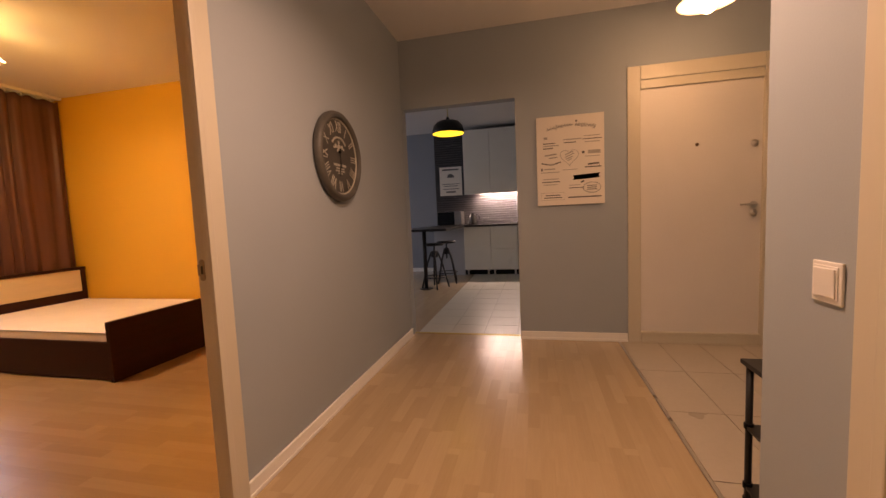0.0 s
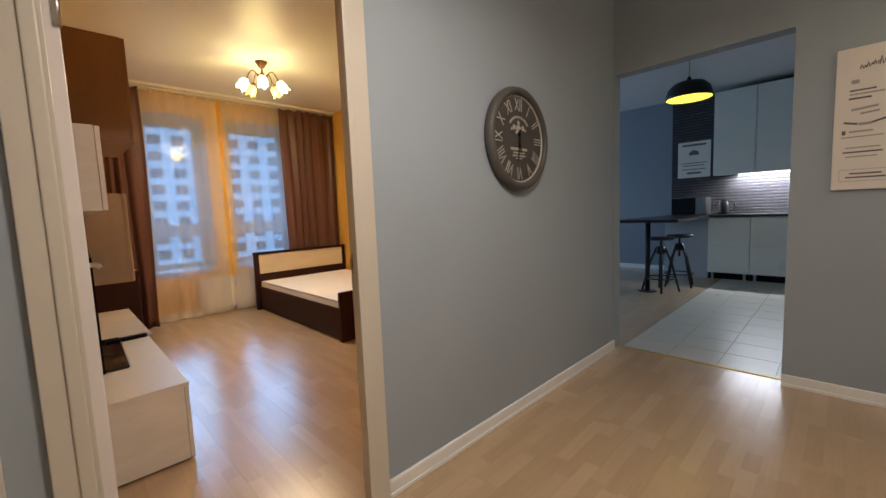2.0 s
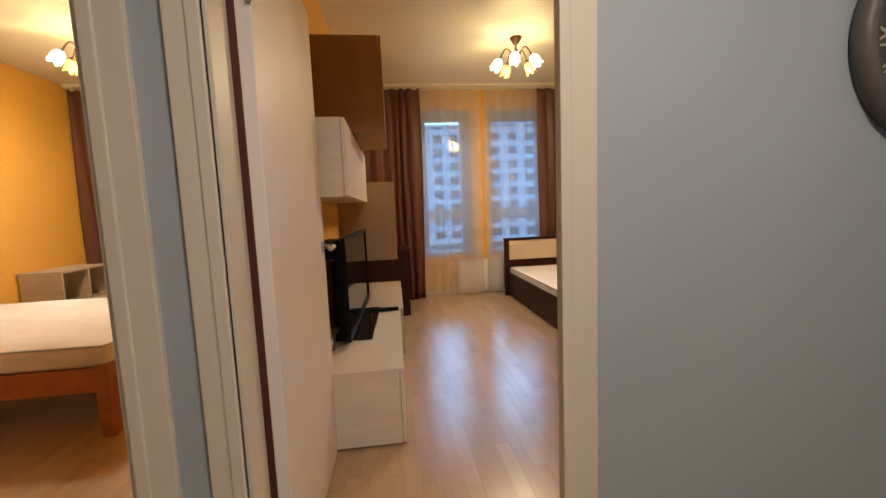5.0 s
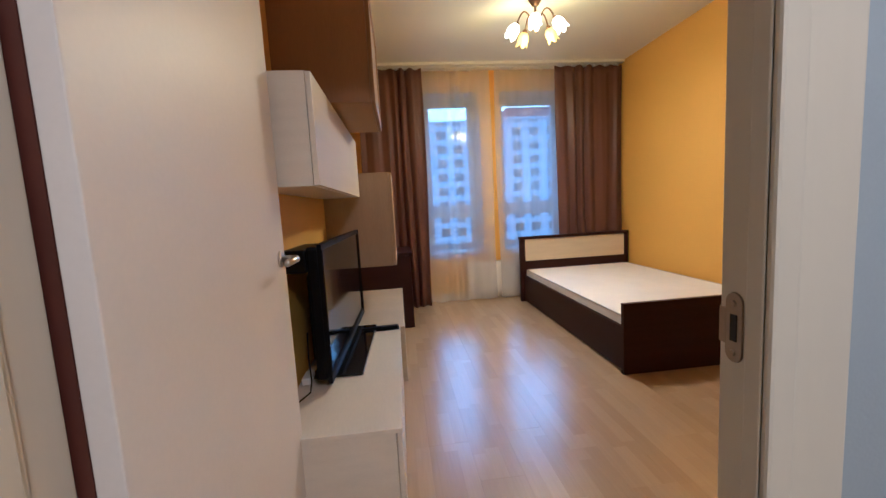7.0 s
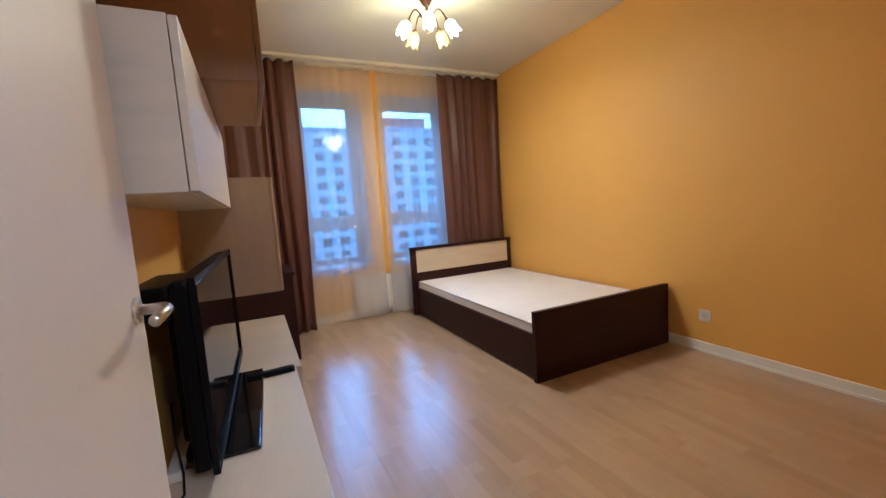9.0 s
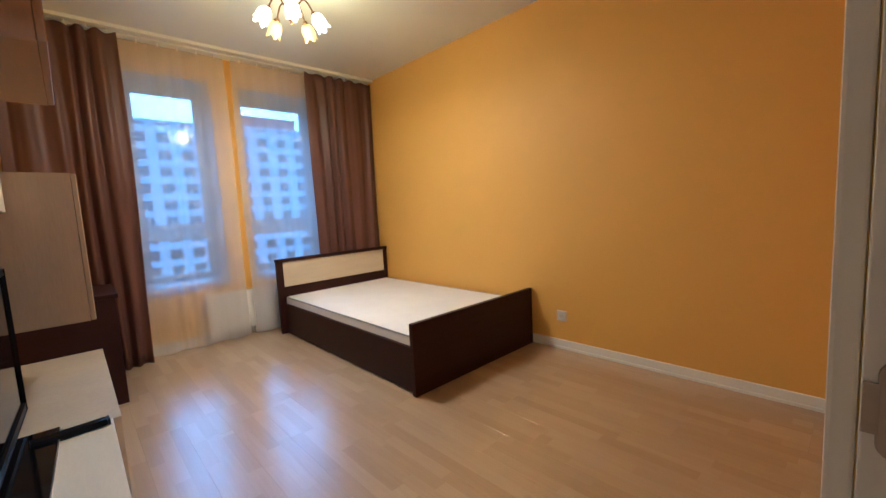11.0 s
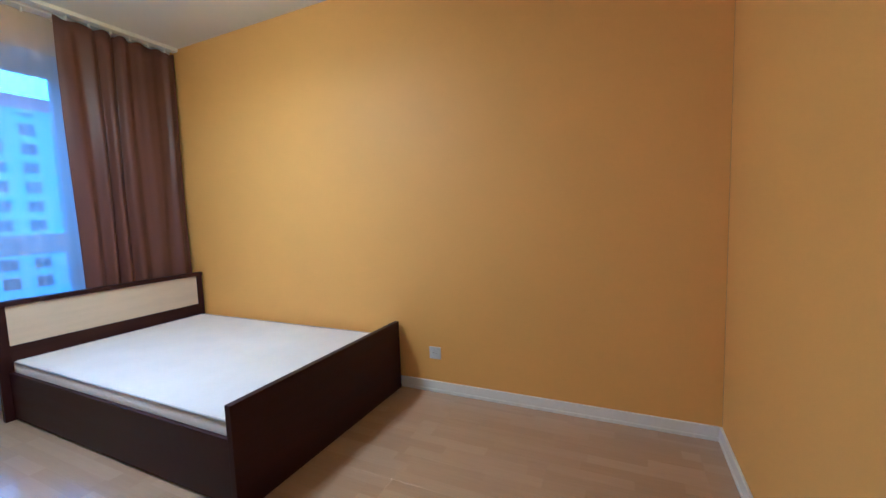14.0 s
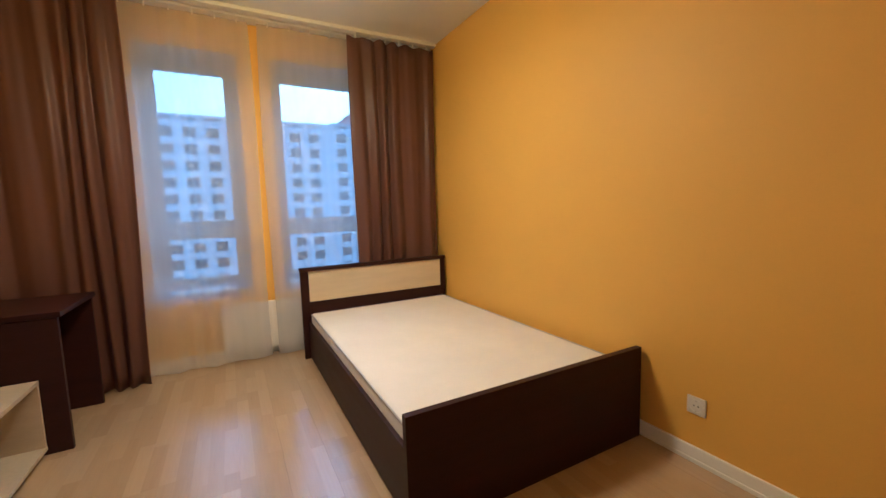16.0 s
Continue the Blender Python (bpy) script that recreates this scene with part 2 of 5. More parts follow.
M_CLOCKNUM = mat("silver_clock_numeral", (0.42, 0.39, 0.33), 0.45, 0.0, var=0.25, scale=20)
M_PAPER = mat("cream_canvas_print", (0.80, 0.74, 0.66), 0.7, var=0.04, fine=300, bump=0.15)
M_INK = mat("grey_printing_ink", (0.13, 0.12, 0.11), 0.7, var=0.2)
M_RIBBON = mat("charcoal_ribbon_ink", (0.10, 0.095, 0.09), 0.7, var=0.3, scale=40)
# colour of the shaded orange wall in the door's hinge gap
M_GAPSHADE = mat("red_brown_gap_shade", (0.085, 0.022, 0.014), 0.5, var=0.2)
M_INKLIGHT = mat("pale_printing_ink", (0.40, 0.37, 0.33), 0.7, var=0.2)
M_KCAB = mat("white_kitchen_front", (0.84, 0.85, 0.79), 0.30, var=0.03)
M_KPANEL = mat("grey_kitchen_panel", (0.45, 0.48, 0.52), 0.4, var=0.04)
M_SPLASH = mat("dark_ribbed_tile", (0.085, 0.080, 0.085), 0.25, var=0.3, fine=30)
M_TILE = mat("beige_floor_tile", (0.50, 0.43, 0.34), 0.30, var=0.08, scale=3, fine=40, bump=0.03)
M_KTILE = mat("grey_floor_tile", (0.52, 0.50, 0.43), 0.30, var=0.04, scale=3, fine=40, bump=0.03)
M_GROUT = mat("dark_grout", (0.45, 0.385, 0.30), 0.85, var=0.15)
M_KGROUT = mat("pale_grout", (0.30, 0.29, 0.26), 0.85, var=0.15)
M_UNDER = mat("floor_joint_shadow_board", (0.20, 0.135, 0.08), 0.8, var=0.1)
M_LAM = laminate("oak_laminate")
M_SEAL = mat("rubber_seal", (0.22, 0.17, 0.12), 0.7, var=0.1)
M_KETTLE = mat("smoked_kettle_glass", (0.055, 0.052, 0.048), 0.12, var=0.1)
M_STRIKE = mat("dull_bronze_plate", (0.34, 0.27, 0.20), 0.42, 0.7, var=0.2)
M_PINK = mat("carved_pink_brown_wood", (0.34, 0.14, 0.11), 0.5, var=0.25)
M_SHADE = glow("lit_frosted_glass_shade", (1.0, 0.80, 0.48), 5.0)
M_AMBER = glow("lit_amber_glass_shade", (1.0, 0.66, 0.12), 0.8, (0.7, 0.5, 0.1))
M_YELLOW = glow("lit_yellow_lamp_lining", (1.0, 0.78, 0.05), 1.1, (0.7, 0.55, 0.05))
M_LED = glow("led_strip_diffuser", (1.0, 0.96, 0.86), 3.5)
# the dusk light's blue cast is mixed into the pale render's colour
M_FACADE = mat("dusk_blue_facade_render", (0.70, 0.81, 0.92), 0.8, var=0.07, scale=0.3, fine=3)
M_FACADE2 = mat("grey_facade_panel", (0.34, 0.36, 0.38), 0.8, var=0.08, scale=0.3, fine=3)
M_FARGLASS = mat("dark_far_window", (0.030, 0.036, 0.045), 0.25, var=0.4, scale=0.6)
M_REDROOF = mat("red_roof_parapet", (0.58, 0.20, 0.18), 0.7, var=0.15, scale=0.5)
M_GROUND = mat("snowy_asphalt_ground", (0.22, 0.22, 0.22), 0.9, var=0.3, scale=0.05, fine=0.5)


# ---- mesh helpers ----
def mesh_of(bm, name):
    me = bpy.data.meshes.new(name)
    bm.to_mesh(me)
    bm.free()
    return me


def smooth(ob, on=True):
    for p in ob.data.polygons:
        p.use_smooth = on
    return ob


def world_of(ob):
    m = Matrix.Identity(4)
    while ob:
        m = ob.matrix_basis @ m if ob.parent is None else ob.parent.matrix_basis @ ob.matrix_parent_inverse @ ob.matrix_basis @ m
        ob = ob.parent.parent if ob.parent else None
    return m


def part(name, bm, material, parent=None, label="", rounded=False):
    """One mesh object, in world coordinates, under a thing or a part."""
    ob = new(name, mesh_of(bm, name))
    for m in material if isinstance(material, (list, tuple)) else (material,):
        ob.data.materials.append(m)
    if parent is not None:
        ob.parent = parent
        ob.matrix_parent_inverse = world_of(parent).inverted()
    if label:
        ob["label"] = label
    if rounded:
        smooth(ob)
    return ob


def thing(name, at, label, category, group=""):
    ob = new(name)
    ob.empty_display_size = 0.1
    ob.matrix_basis = Matrix.Translation(at)
    return tagged(ob, label, category, group)


def box(x0, x1, y0, y1, z0, z1, bevel=0.0, bm=None, seg=2):
    out = bm or bmesh.new()
    made = bmesh.ops.create_cube(out, size=1)["verts"]
    bmesh.ops.scale(out, vec=(x1 - x0, y1 - y0, z1 - z0), verts=made)
    bmesh.ops.translate(out, vec=((x0 + x1) / 2, (y0 + y1) / 2, (z0 + z1) / 2), verts=made)
    if bevel:
        edges = list({e for v in made for e in v.link_edges})
        bmesh.ops.bevel(out, geom=edges, offset=bevel, segments=seg, affect="EDGES", profile=0.6)
    return out


def boxes(*rows, bevel=0.0):
    bm = bmesh.new()
    for r in rows:
        box(*r, bevel=bevel, bm=bm)
    return bm


def ring_frame(axis, d0, d1, a0, a1, c0, c1, border):
    """One mitred picture frame, d0 to d1 thick along the axis (0: x, 1: y), borders lo-a, hi-a, lo-c, hi-c."""
    bm = bmesh.new()
    b = border if isinstance(border, (list, tuple)) else (border,) * 4
    outer = [(a0, c0), (a1, c0), (a1, c1), (a0, c1)]
    inner = [(a0 + b[0], c0 + b[2]), (a1 - b[1], c0 + b[2]), (a1 - b[1], c1 - b[3]), (a0 + b[0], c1 - b[3])]
    put = lambda d, a, c: bm.verts.new((d, a, c) if axis == 0 else (a, d, c))  # noqa: E731
    e = min(0.003, abs(d1 - d0) / 3)
    loops = []
    for d, ins in ((d0, 0), (d1 - e, 0), (d1, e)):
        loops.append(([put(d, a + (ins if k in (0, 3) else -ins), c + (ins if k in (0, 1) else -ins)) for k, (a, c) in enumerate(outer)], [put(d, a - (ins if k in (0, 3) else -ins), c - (ins if k in (0, 1) else -ins)) for k, (a, c) in enumerate(inner)]))
    for k in range(4):
        q = (k + 1) % 4
        bm.faces.new((loops[0][0][k], loops[0][0][q], loops[0][1][q], loops[0][1][k]))
        bm.faces.new((loops[2][0][k], loops[2][0][q], loops[2][1][q], loops[2][1][k]))
        for s in (0, 1):
            for lo, hi in ((0, 1), (1, 2)):
                bm.faces.new((loops[lo][s][k], loops[lo][s][q], loops[hi][s][q], loops[hi][s][k]))
    bmesh.ops.recalc_face_normals(bm, faces=bm.faces)
    return bm


def tube(path, radius, n=10, bm=None, caps=True):
    """A round bar along a path; radius is one number or one for each point."""
    bm = bm or bmesh.new()
    pts = [Vector(p) for p in path]
    rad = radius if isinstance(radius, (list, tuple)) else [radius] * len(pts)
    rings, side = [], None
    for i, p in enumerate(pts):
        d = (pts[min(i + 1, len(pts) - 1)] - pts[max(i - 1, 0)]).normalized()
        if side is None:
            side = d.orthogonal().normalized()
        side = (side - d * side.dot(d)).normalized()
        up = d.cross(side)
        rings.append([bm.verts.new(p + rad[i] * (math.cos(a) * side + math.sin(a) * up)) for a in [2 * math.pi * k / n for k in range(n)]])
    for a, c in zip(rings, rings[1:]):
        for k in range(n):
            bm.faces.new((a[k], a[(k + 1) % n], c[(k + 1) % n], c[k]))
    if caps:
        bm.faces.new(rings[0][::-1]), bm.faces.new(rings[-1])
    return bm


def lathe(profile, m, n=24, bm=None, closed=False):
    """Turns (radius, height) pairs round the local z axis of m."""
    bm = bm or bmesh.new()
    rings = [[bm.verts.new(m @ Vector((r * math.cos(a), r * math.sin(a), z))) for a in [2 * math.pi * k / n for k in range(n)]] for r, z in profile]
    for a, c in zip(rings, rings[1:] + (rings[:1] if closed else [])):
        for k in range(n):
            bm.faces.new((a[k], a[(k + 1) % n], c[(k + 1) % n], c[k]))
    if not closed:
        if profile[0][0] > 1e-4:
            bm.faces.new(rings[0][::-1])
        if profile[-1][0] > 1e-4:
            bm.faces.new(rings[-1])
    bmesh.ops.remove_doubles(bm, verts=bm.verts, dist=1e-5)
    return bm


def text(body, size, m, depth=0.001):
    """Lettering in the built-in font, centred, lying in the local xy plane of m."""
    curve = bpy.data.curves.new("lettering", "FONT")
    curve.body, curve.size, curve.extrude, curve.align_x, curve.align_y = body, size, depth, "CENTER", "CENTER"
    curve.resolution_u = 2
    ob = bpy.data.objects.new("lettering", curve)
    scene.collection.objects.link(ob)
    me = bpy.data.meshes.new_from_object(ob.evaluated_get(bpy.context.evaluated_depsgraph_get()))
    bpy.data.objects.remove(ob), bpy.data.curves.remove(curve)
    bm = bmesh.new()
    bm.from_mesh(me)
    bpy.data.meshes.remove(me)
    bmesh.ops.transform(bm, matrix=m, verts=bm.verts)
    return bm


def onto(bm, m):
    bmesh.ops.transform(bm, matrix=m, verts=bm.verts)
    return bm


# ---- the setting ----
XH, XB = -1.15, -1.225            # partition between hall and bedrooms: hall face, bedroom face
YN, YS = 3.53, 0.35               # bedroom: north and south face
XW, XO = -5.50, -5.86             # outer wall: inner and outer face
YK, YK2 = 3.585, 3.70             # hall's end wall
CB, CH = 2.69, 2.775              # ceilings
D1, D2, DH = 0.43, 1.268, 2.07    # bedroom door opening
E1, E2 = -0.605, 0.205             # second bedroom's door opening
XE, YC = 0.62, 1.145              # hall's east wall with the switch, and its corner
XF = 2.25                         # entry's east wall
KC = 2.86                         # kitchen's ceiling


def structure(name, bm, material, label):
    return tagged(part(name, bm, material), label, kind="structure")


# partition: three leaves of thickness, with the hall paint and the bedroom paint on their own sides
XM = (XH + XB) / 2
def hall_partition(x0, x1):
    return boxes((x0, x1, -1.7, E1, 0, CH), (x0, x1, E2, D1, 0, CH), (x0, x1, D2, YK, 0, CH), (x0, x1, E1, E2, DH, CH), (x0, x1, D1, D2, DH, CH))


structure("wall_hall_west", hall_partition(XM + 0.001, XH), M_BLUE, "blue-grey painted wall with two bedroom doorways")
structure("wall_bedroom_east", boxes((XB, XM, E2 + 0.002, D1, 0, CH), (XB, XM, D2, YN, 0, CH), (XB, XM, D1, D2, DH, CH), (XB, XM, -1.7, E1, 0, CH), (XB, XM, E1, E2, DH, CH)), M_ORANGE, "orange painted wall beside the bedroom door")
structure("wall_north", boxes((XO, XB - 0.001, YN, YK2, 0, 2.9)), M_ORANGE, "orange painted bedroom wall")
structure("wall_south", boxes((XO, XB - 0.001, 0.312, YS, 0, 2.9)), M_ORANGE, "orange painted wall behind the cabinets")
structure("wall_second_room_north", boxes((XO, XB - 0.001, 0.27, 0.310, 0, 2.9)), M_ORANGE, "orange painted partition of the second bedroom")
structure("wall_second_room_south", boxes((XO, XB, -2.95, -2.75, 0, 2.9)), M_ORANGE, "orange painted wall of the second bedroom")
structure("wall_second_room_east", boxes((XB, XM, -2.75, -1.702, 0, 2.9)), M_ORANGE, "orange painted wall of the second bedroom")

W1, W2, WZ0, WZ1 = (1.20, 1.875), (2.125, 2.96), 0.56, 2.45
W3 = (-2.24, -1.05)
W4 = (5.0, 6.6)


def outer_wall(x0, x1, m, name, label, y_low, y_high, openings, top):
    bm, y = bmesh.new(), y_low
    for a, c in openings:
        box(x0, x1, y, a, 0, top, bm=bm)
        box(x0, x1, a, c, 0, WZ0, bm=bm)
        box(x0, x1, a, c, WZ1, top, bm=bm)
        y = c
    box(x0, x1, y, y_high, 0, top, bm=bm)
    return structure(name, bm, m, label)


outer_wall(XW - 0.02, XW, M_ORANGE, "wall_west", "orange painted window wall of the bedroom", YS, YN, (W1, W2), 2.9)
outer_wall(XO, XW - 0.021, M_PLASTER, "wall_west_core", "white plastered window reveals in the outer wall", 0.27, YN + 0.1, (W1, W2), 2.9)
outer_wall(XO, XW, M_ORANGE, "wall_second_room_west", "orange painted window wall of the second bedroom", -2.75, 0.268, (W3,), 2.9)
outer_wall(XO, XW, M_KGREY, "wall_kitchen_west", "grey-blue painted window wall of the kitchen", YK2, 8.0, (W4,), 2.9)

structure("ceiling_bedroom", box(XO, XB, YS, YN, CB, CB + 0.2), M_CEIL, "white stretched bedroom ceiling")
structure("ceiling_second_room", box(XO, XB, -2.75, 0.27, CB, CB + 0.2), M_CEIL, "white ceiling of the second bedroom")
structure("ceiling_hall", box(XH, XF, -1.7, YK, CH, CH + 0.12), M_CEIL, "white hall ceiling")
structure("ceiling_kitchen", box(XO, XF, YK2, 8.0, KC, KC + 0.1), M_CEIL, "white kitchen ceiling")

# hall's end wall with the kitchen opening and the entry doorway
KX0, KX1, KZ = -1.145, -0.102, 2.157
EX0, EX1, EZ = 0.895, 1.80, 2.165
structure("wall_hall_north", boxes((XH - 0.03, KX0, YK, YK2, 0, CH + 0.1), (KX0, KX1, YK, YK2, KZ, CH + 0.1), (KX1, EX0, YK, YK2, 0, CH + 0.1), (EX0, EX1, YK, YK2, EZ, CH + 0.1), (EX1, XF, YK, YK2, 0, CH + 0.1)), M_BLUE, "blue-grey painted hall wall with an open doorway")
structure("wall_hall_east", boxes((XE, XE + 0.1, -0.05, YC, DH, CH), (XE, XE + 0.1, 0.745, YC, 0, CH), (XE, XE + 0.1, -1.7, -0.05, 0, CH), (XE + 0.1, XF, YC - 0.1, YC, 0, CH)), M_BLUE, "blue-grey painted wall with a light switch")
structure("wall_entry_east", box(XF, XF + 0.1, YC - 0.1, YK2, 0, CH), M_BLUE, "blue-grey painted entry wall")
structure("wall_hall_south", box(XH, XE, -1.8, -1.7, 0, CH), M_BLUE, "blue-grey painted hall wall")
structure("wall_kitchen_north", box(XO, XF, 8.0, 8.1, 0, 2.95), M_KGREY, "grey-blue painted kitchen wall")
structure("wall_kitchen_east", box(XF, XF + 0.1, YK2, 8.0, 0, 2.95), M_KGREY, "grey-blue painted kitchen wall")
structure("wall_kitchen_south", box(XO, XH - 0.031, YK2, YK2 + 0.02, 0, 2.95), M_KGREY, "grey-blue painted kitchen wall")


# ---- baseboards ----
def skirting(name, x0, x1, y0, y1, label="white painted baseboard"):
    bm = box(x0, x1, y0, y1, 0, 0.075, 0.006)
    # quirk line and shoe at the foot
    if x1 - x0 > y1 - y0:
        box(x0, x1, y0 - 0.004, y1 + 0.004, 0, 0.020, 0.003, bm=bm)
    else:
        box(x0 - 0.004, x1 + 0.004, y0, y1, 0, 0.020, 0.003, bm=bm)
    return structure(name, bm, M_BASE, label)


T = 0.014
skirting("baseboard", XW, XB - T, YN - T, YN)
skirting("baseboard", XB - T, XB, D2 + 0.09, YN)
skirting("baseboard", XW, XB - 0.9, YS, YS + T)
skirting("baseboard", XW, XW + T, YS + T, YN - T)
skirting("baseboard", XH, XH + T, D2 + 0.0335, YK - 0.002)
skirting("baseboard", XH, XH + T, -1.7, E1 - 0.09)
skirting("baseboard", KX1, 0.805, YK - T, YK)
skirting("baseboard", -5.4, -1.92, 7.985, 8.0)
skirting("baseboard", XW, XB, -2.75, -2.736)


# ---- door casings ----
def casing(name, label, y0, y1, z1, lo, hi, strips, latch=False):
    """Jamb lining and flat trim on both faces of a partition that runs along y."""
    ob = thing(name, ((lo + hi) / 2, y0, 0), label, "door frame")
    ob["kind"] = "structure"
    part("jamb", box(lo - 0.004, hi + 0.004, y0 - 0.002, y0 + 0.014, 0, z1, 0.002), M_TRIM, ob)
    if latch:
        # rebated latch jamb: door stop to the hall, set-back strike face to the room
        part("jamb", box(lo + 0.001, lo + 0.0645, y1 - 0.033, y1 + 0.002, 0, z1, 0.002), M_TRIM, ob)
        part("door_stop", box(lo + 0.065, hi + 0.012, y1 - 0.063, y1 + 0.002, 0, z1, 0.003), M_TRIM, ob)
        part("door_seal", tube([(lo + 0.0605, y1 - 0.0355, 0.01), (lo + 0.0605, y1 - 0.0355, z1 - 0.03)], 0.004, 8), M_SEAL, ob, "grey-brown rubber seal", True)
    else:
        part("jamb", box(lo - 0.004, hi + 0.004, y1 - 0.022, y1 + 0.002, 0, z1, 0.002), M_TRIM, ob)
    part("jamb", box(lo - 0.004, hi + 0.004, y0 + 0.0145, y1 - 0.064, z1 - 0.022, z1 + 0.002, 0.002), M_TRIM, ob)
    for face, out in ((hi, 1), (lo, -1)):
        a, c = sorted((face, face + out * 0.016))
        a2, c2 = sorted((face, face + out * 0.021))
        rows = strips(y0, y1, out)
        for s0, s1, inner in rows:
            part("casing_board", box(a, c, s0, s1, 0, z1 + 0.07, 0.003), M_TRIM, ob)
            ia, ic = sorted((inner, inner + (0.030 if s0 < inner else -0.030) * (-1)))
            part("casing_bead", box(a2, c2, ia, ic, 0, z1 + 0.0, 0.004), M_TRIM, ob)
        part("casing_board", box(a, c, rows[0][1] + 0.0005, rows[1][0] - 0.0005, z1, z1 + 0.07, 0.003), M_TRIM, ob)
    return ob


def plain_strips(a, c, out):
    return (a - 0.082, a + 0.004, a + 0.004), (c - 0.004, c + 0.082, c - 0.004)


def latch_strips(a, c, out):
    return (a - 0.072, a + 0.004, a + 0.004), ((c - 0.062, c + 0.033, c - 0.062) if out > 0 else (c - 0.004, c + 0.070, c - 0.004))


door_1 = casing("door_1", "white painted bedroom door frame", D1, D2, DH, XB, XH, latch_strips, True)
door_2 = casing("door_2", "white painted door frame of the second bedroom", E1, E2, DH, XB, XH, plain_strips)
door_3 = casing("door_3", "white painted door frame in the hall's east wall", -0.05, 0.745, DH, XE, XE + 0.1, plain_strips)
part("leaf", box(XE + 0.03, XE + 0.07, -0.02, 0.715, 0.01, DH - 0.02, 0.003), M_DOOR, door_3)
part("door_lining", box(-1.312, XB - 0.0045, 0.396, 0.424, 0, DH, 0.003), M_TRIM, door_1)




def stadium(w, h, d, n=10):
    """Round-ended flat plate, w by h, d thick, in the xy plane."""
    bm, r = bmesh.new(), w / 2
    ring = []
    for s in (1, -1):
        for k in range(n + 1):
            t = math.pi * k / n + (0 if s > 0 else math.pi)
            ring.append((r * math.cos(t), s * (h / 2 - r) + r * math.sin(t)))
    lo = [bm.verts.new((x, y, 0)) for x, y in ring]
    hi = [bm.verts.new((x * 0.94, y * 0.985, d)) for x, y in ring]
    bm.faces.new(hi)
    for k in range(len(ring)):
        q = (k + 1) % len(ring)
        bm.faces.new((lo[k], lo[q], hi[q], hi[k]))
    return bm


# strike plate in the latch jamb, with a lip bent to the room
SX, SY = XB + 0.022, D2 - 0.0332
plate = part("strike_plate", onto(stadium(0.024, 0.084, 0.002), pose(SX, SY, 0.984, 90)), M_STRIKE, door_1, "dull bronze-toned strike plate")
part("latch_hole", box(SX - 0.004, SX + 0.005, SY - 0.003, SY - 0.0014, 0.968, 1.000), M_DARK, plate)
part("lip", box(SX - 0.0205, SX - 0.010, SY - 0.0022, SY - 0.0004, 0.962, 1.006, 0.0008), M_STRIKE, plate)
for z in (0.954, 1.013):
    part("screw", lathe([(0.004, 0), (0.003, 0.0015)], pose(SX, SY - 0.002, z, 90), 10), M_STRIKE, plate)

# the bedroom door, standing open against the cabinets
leaf = thing("open_door", (-1.318, 0.478, 0), "plain off-white bedroom door standing open", "door")
leaf_turn = pose(-1.318, 0.478, 0, 0, 0, 180)   # local x runs along the leaf, local -y to the room


def on_leaf(bm):
    return onto(bm, leaf_turn)


part("leaf", on_leaf(box(0.0, 0.798, 0.0, 0.038, 0.012, DH - 0.03, 0.003)), M_DOOR, leaf)
# solid strip filling the open hinge gap, coloured as the shade seen through it
part("edge_band", on_leaf(box(-0.001, 0.024, 0.0385, 0.064, 0.012, DH - 0.03)), M_GAPSHADE, leaf, "red-brown strip standing for the shade in the hinge gap")
for z in (0.27, 1.74):
    h = part("hinge", on_leaf(tube([(-0.006, 0.002, z - 0.05), (-0.006, 0.002, z + 0.05)], 0.008, 12)), M_STEEL, leaf, "steel hinge", True)
    part("hinge_plate", on_leaf(box(0.0, 0.032, -0.0025, 0.001, z - 0.05, z + 0.05, 0.001)), M_STEEL, h)
for side, y0 in ((-1, 0.0), (1, 0.038)):
    hx, hz = 0.745, 1.008
    hd = part("door_handle", on_leaf(tube([(hx, y0 + side * 0.006, hz), (hx, y0 + side * 0.038, hz), (hx - 0.006, y0 + side * 0.050, hz), (hx - 0.022, y0 + side * 0.055, hz), (hx - 0.125, y0 + side * 0.055, hz)], 0.0105, 14)), M_STEEL, leaf, "brushed steel lever handle", True)
    part("rose", on_leaf(lathe([(0.026, 0), (0.026, 0.006), (0.020, 0.009), (0.0, 0.009)], pose(hx, y0, hz, 90 if side < 0 else -90), 24)), M_STEEL, hd)
part("latch_plate", on_leaf(box(0.7975, 0.7995, 0.010, 0.030, 0.92, 1.08)), M_STEEL, leaf)

# entry door, closed
ED = thing("entry_door", (1.34, YK, 0), "cream-painted steel entry door, closed", "door")
ED["kind"] = "structure"
ED.name = "door_4"
part("leaf", box(EX0 + 0.012, EX1 - 0.012, YK + 0.012, YK + 0.07, 0.085, EZ - 0.012, 0.004), M_DOOR, ED)
for x0, x1 in ((0.808, EX0 + 0.012), (EX1 - 0.012, EX1 + 0.075)):
    part("casing_board", box(x0, x1, YK - 0.016, YK - 0.001, 0, EZ + 0.13, 0.004), M_TRIM, ED)
    part("casing_reveal", box(max(x0, EX0) if x0 > 1 else EX0, (EX0 + 0.014) if x0 < 1 else EX1, YK - 0.0015, YK + 0.06, 0, EZ, 0.002), M_TRIM, ED)
part("casing_board", box(EX0 + 0.013, EX1 - 0.013, YK - 0.016, YK - 0.001, EZ + 0.02, EZ + 0.13, 0.004), M_TRIM, ED)
part("head_stop", box(EX0 + 0.014, EX1 - 0.014, YK - 0.004, YK + 0.012, EZ - 0.038, EZ + 0.019, 0.005), M_TRIM, ED)
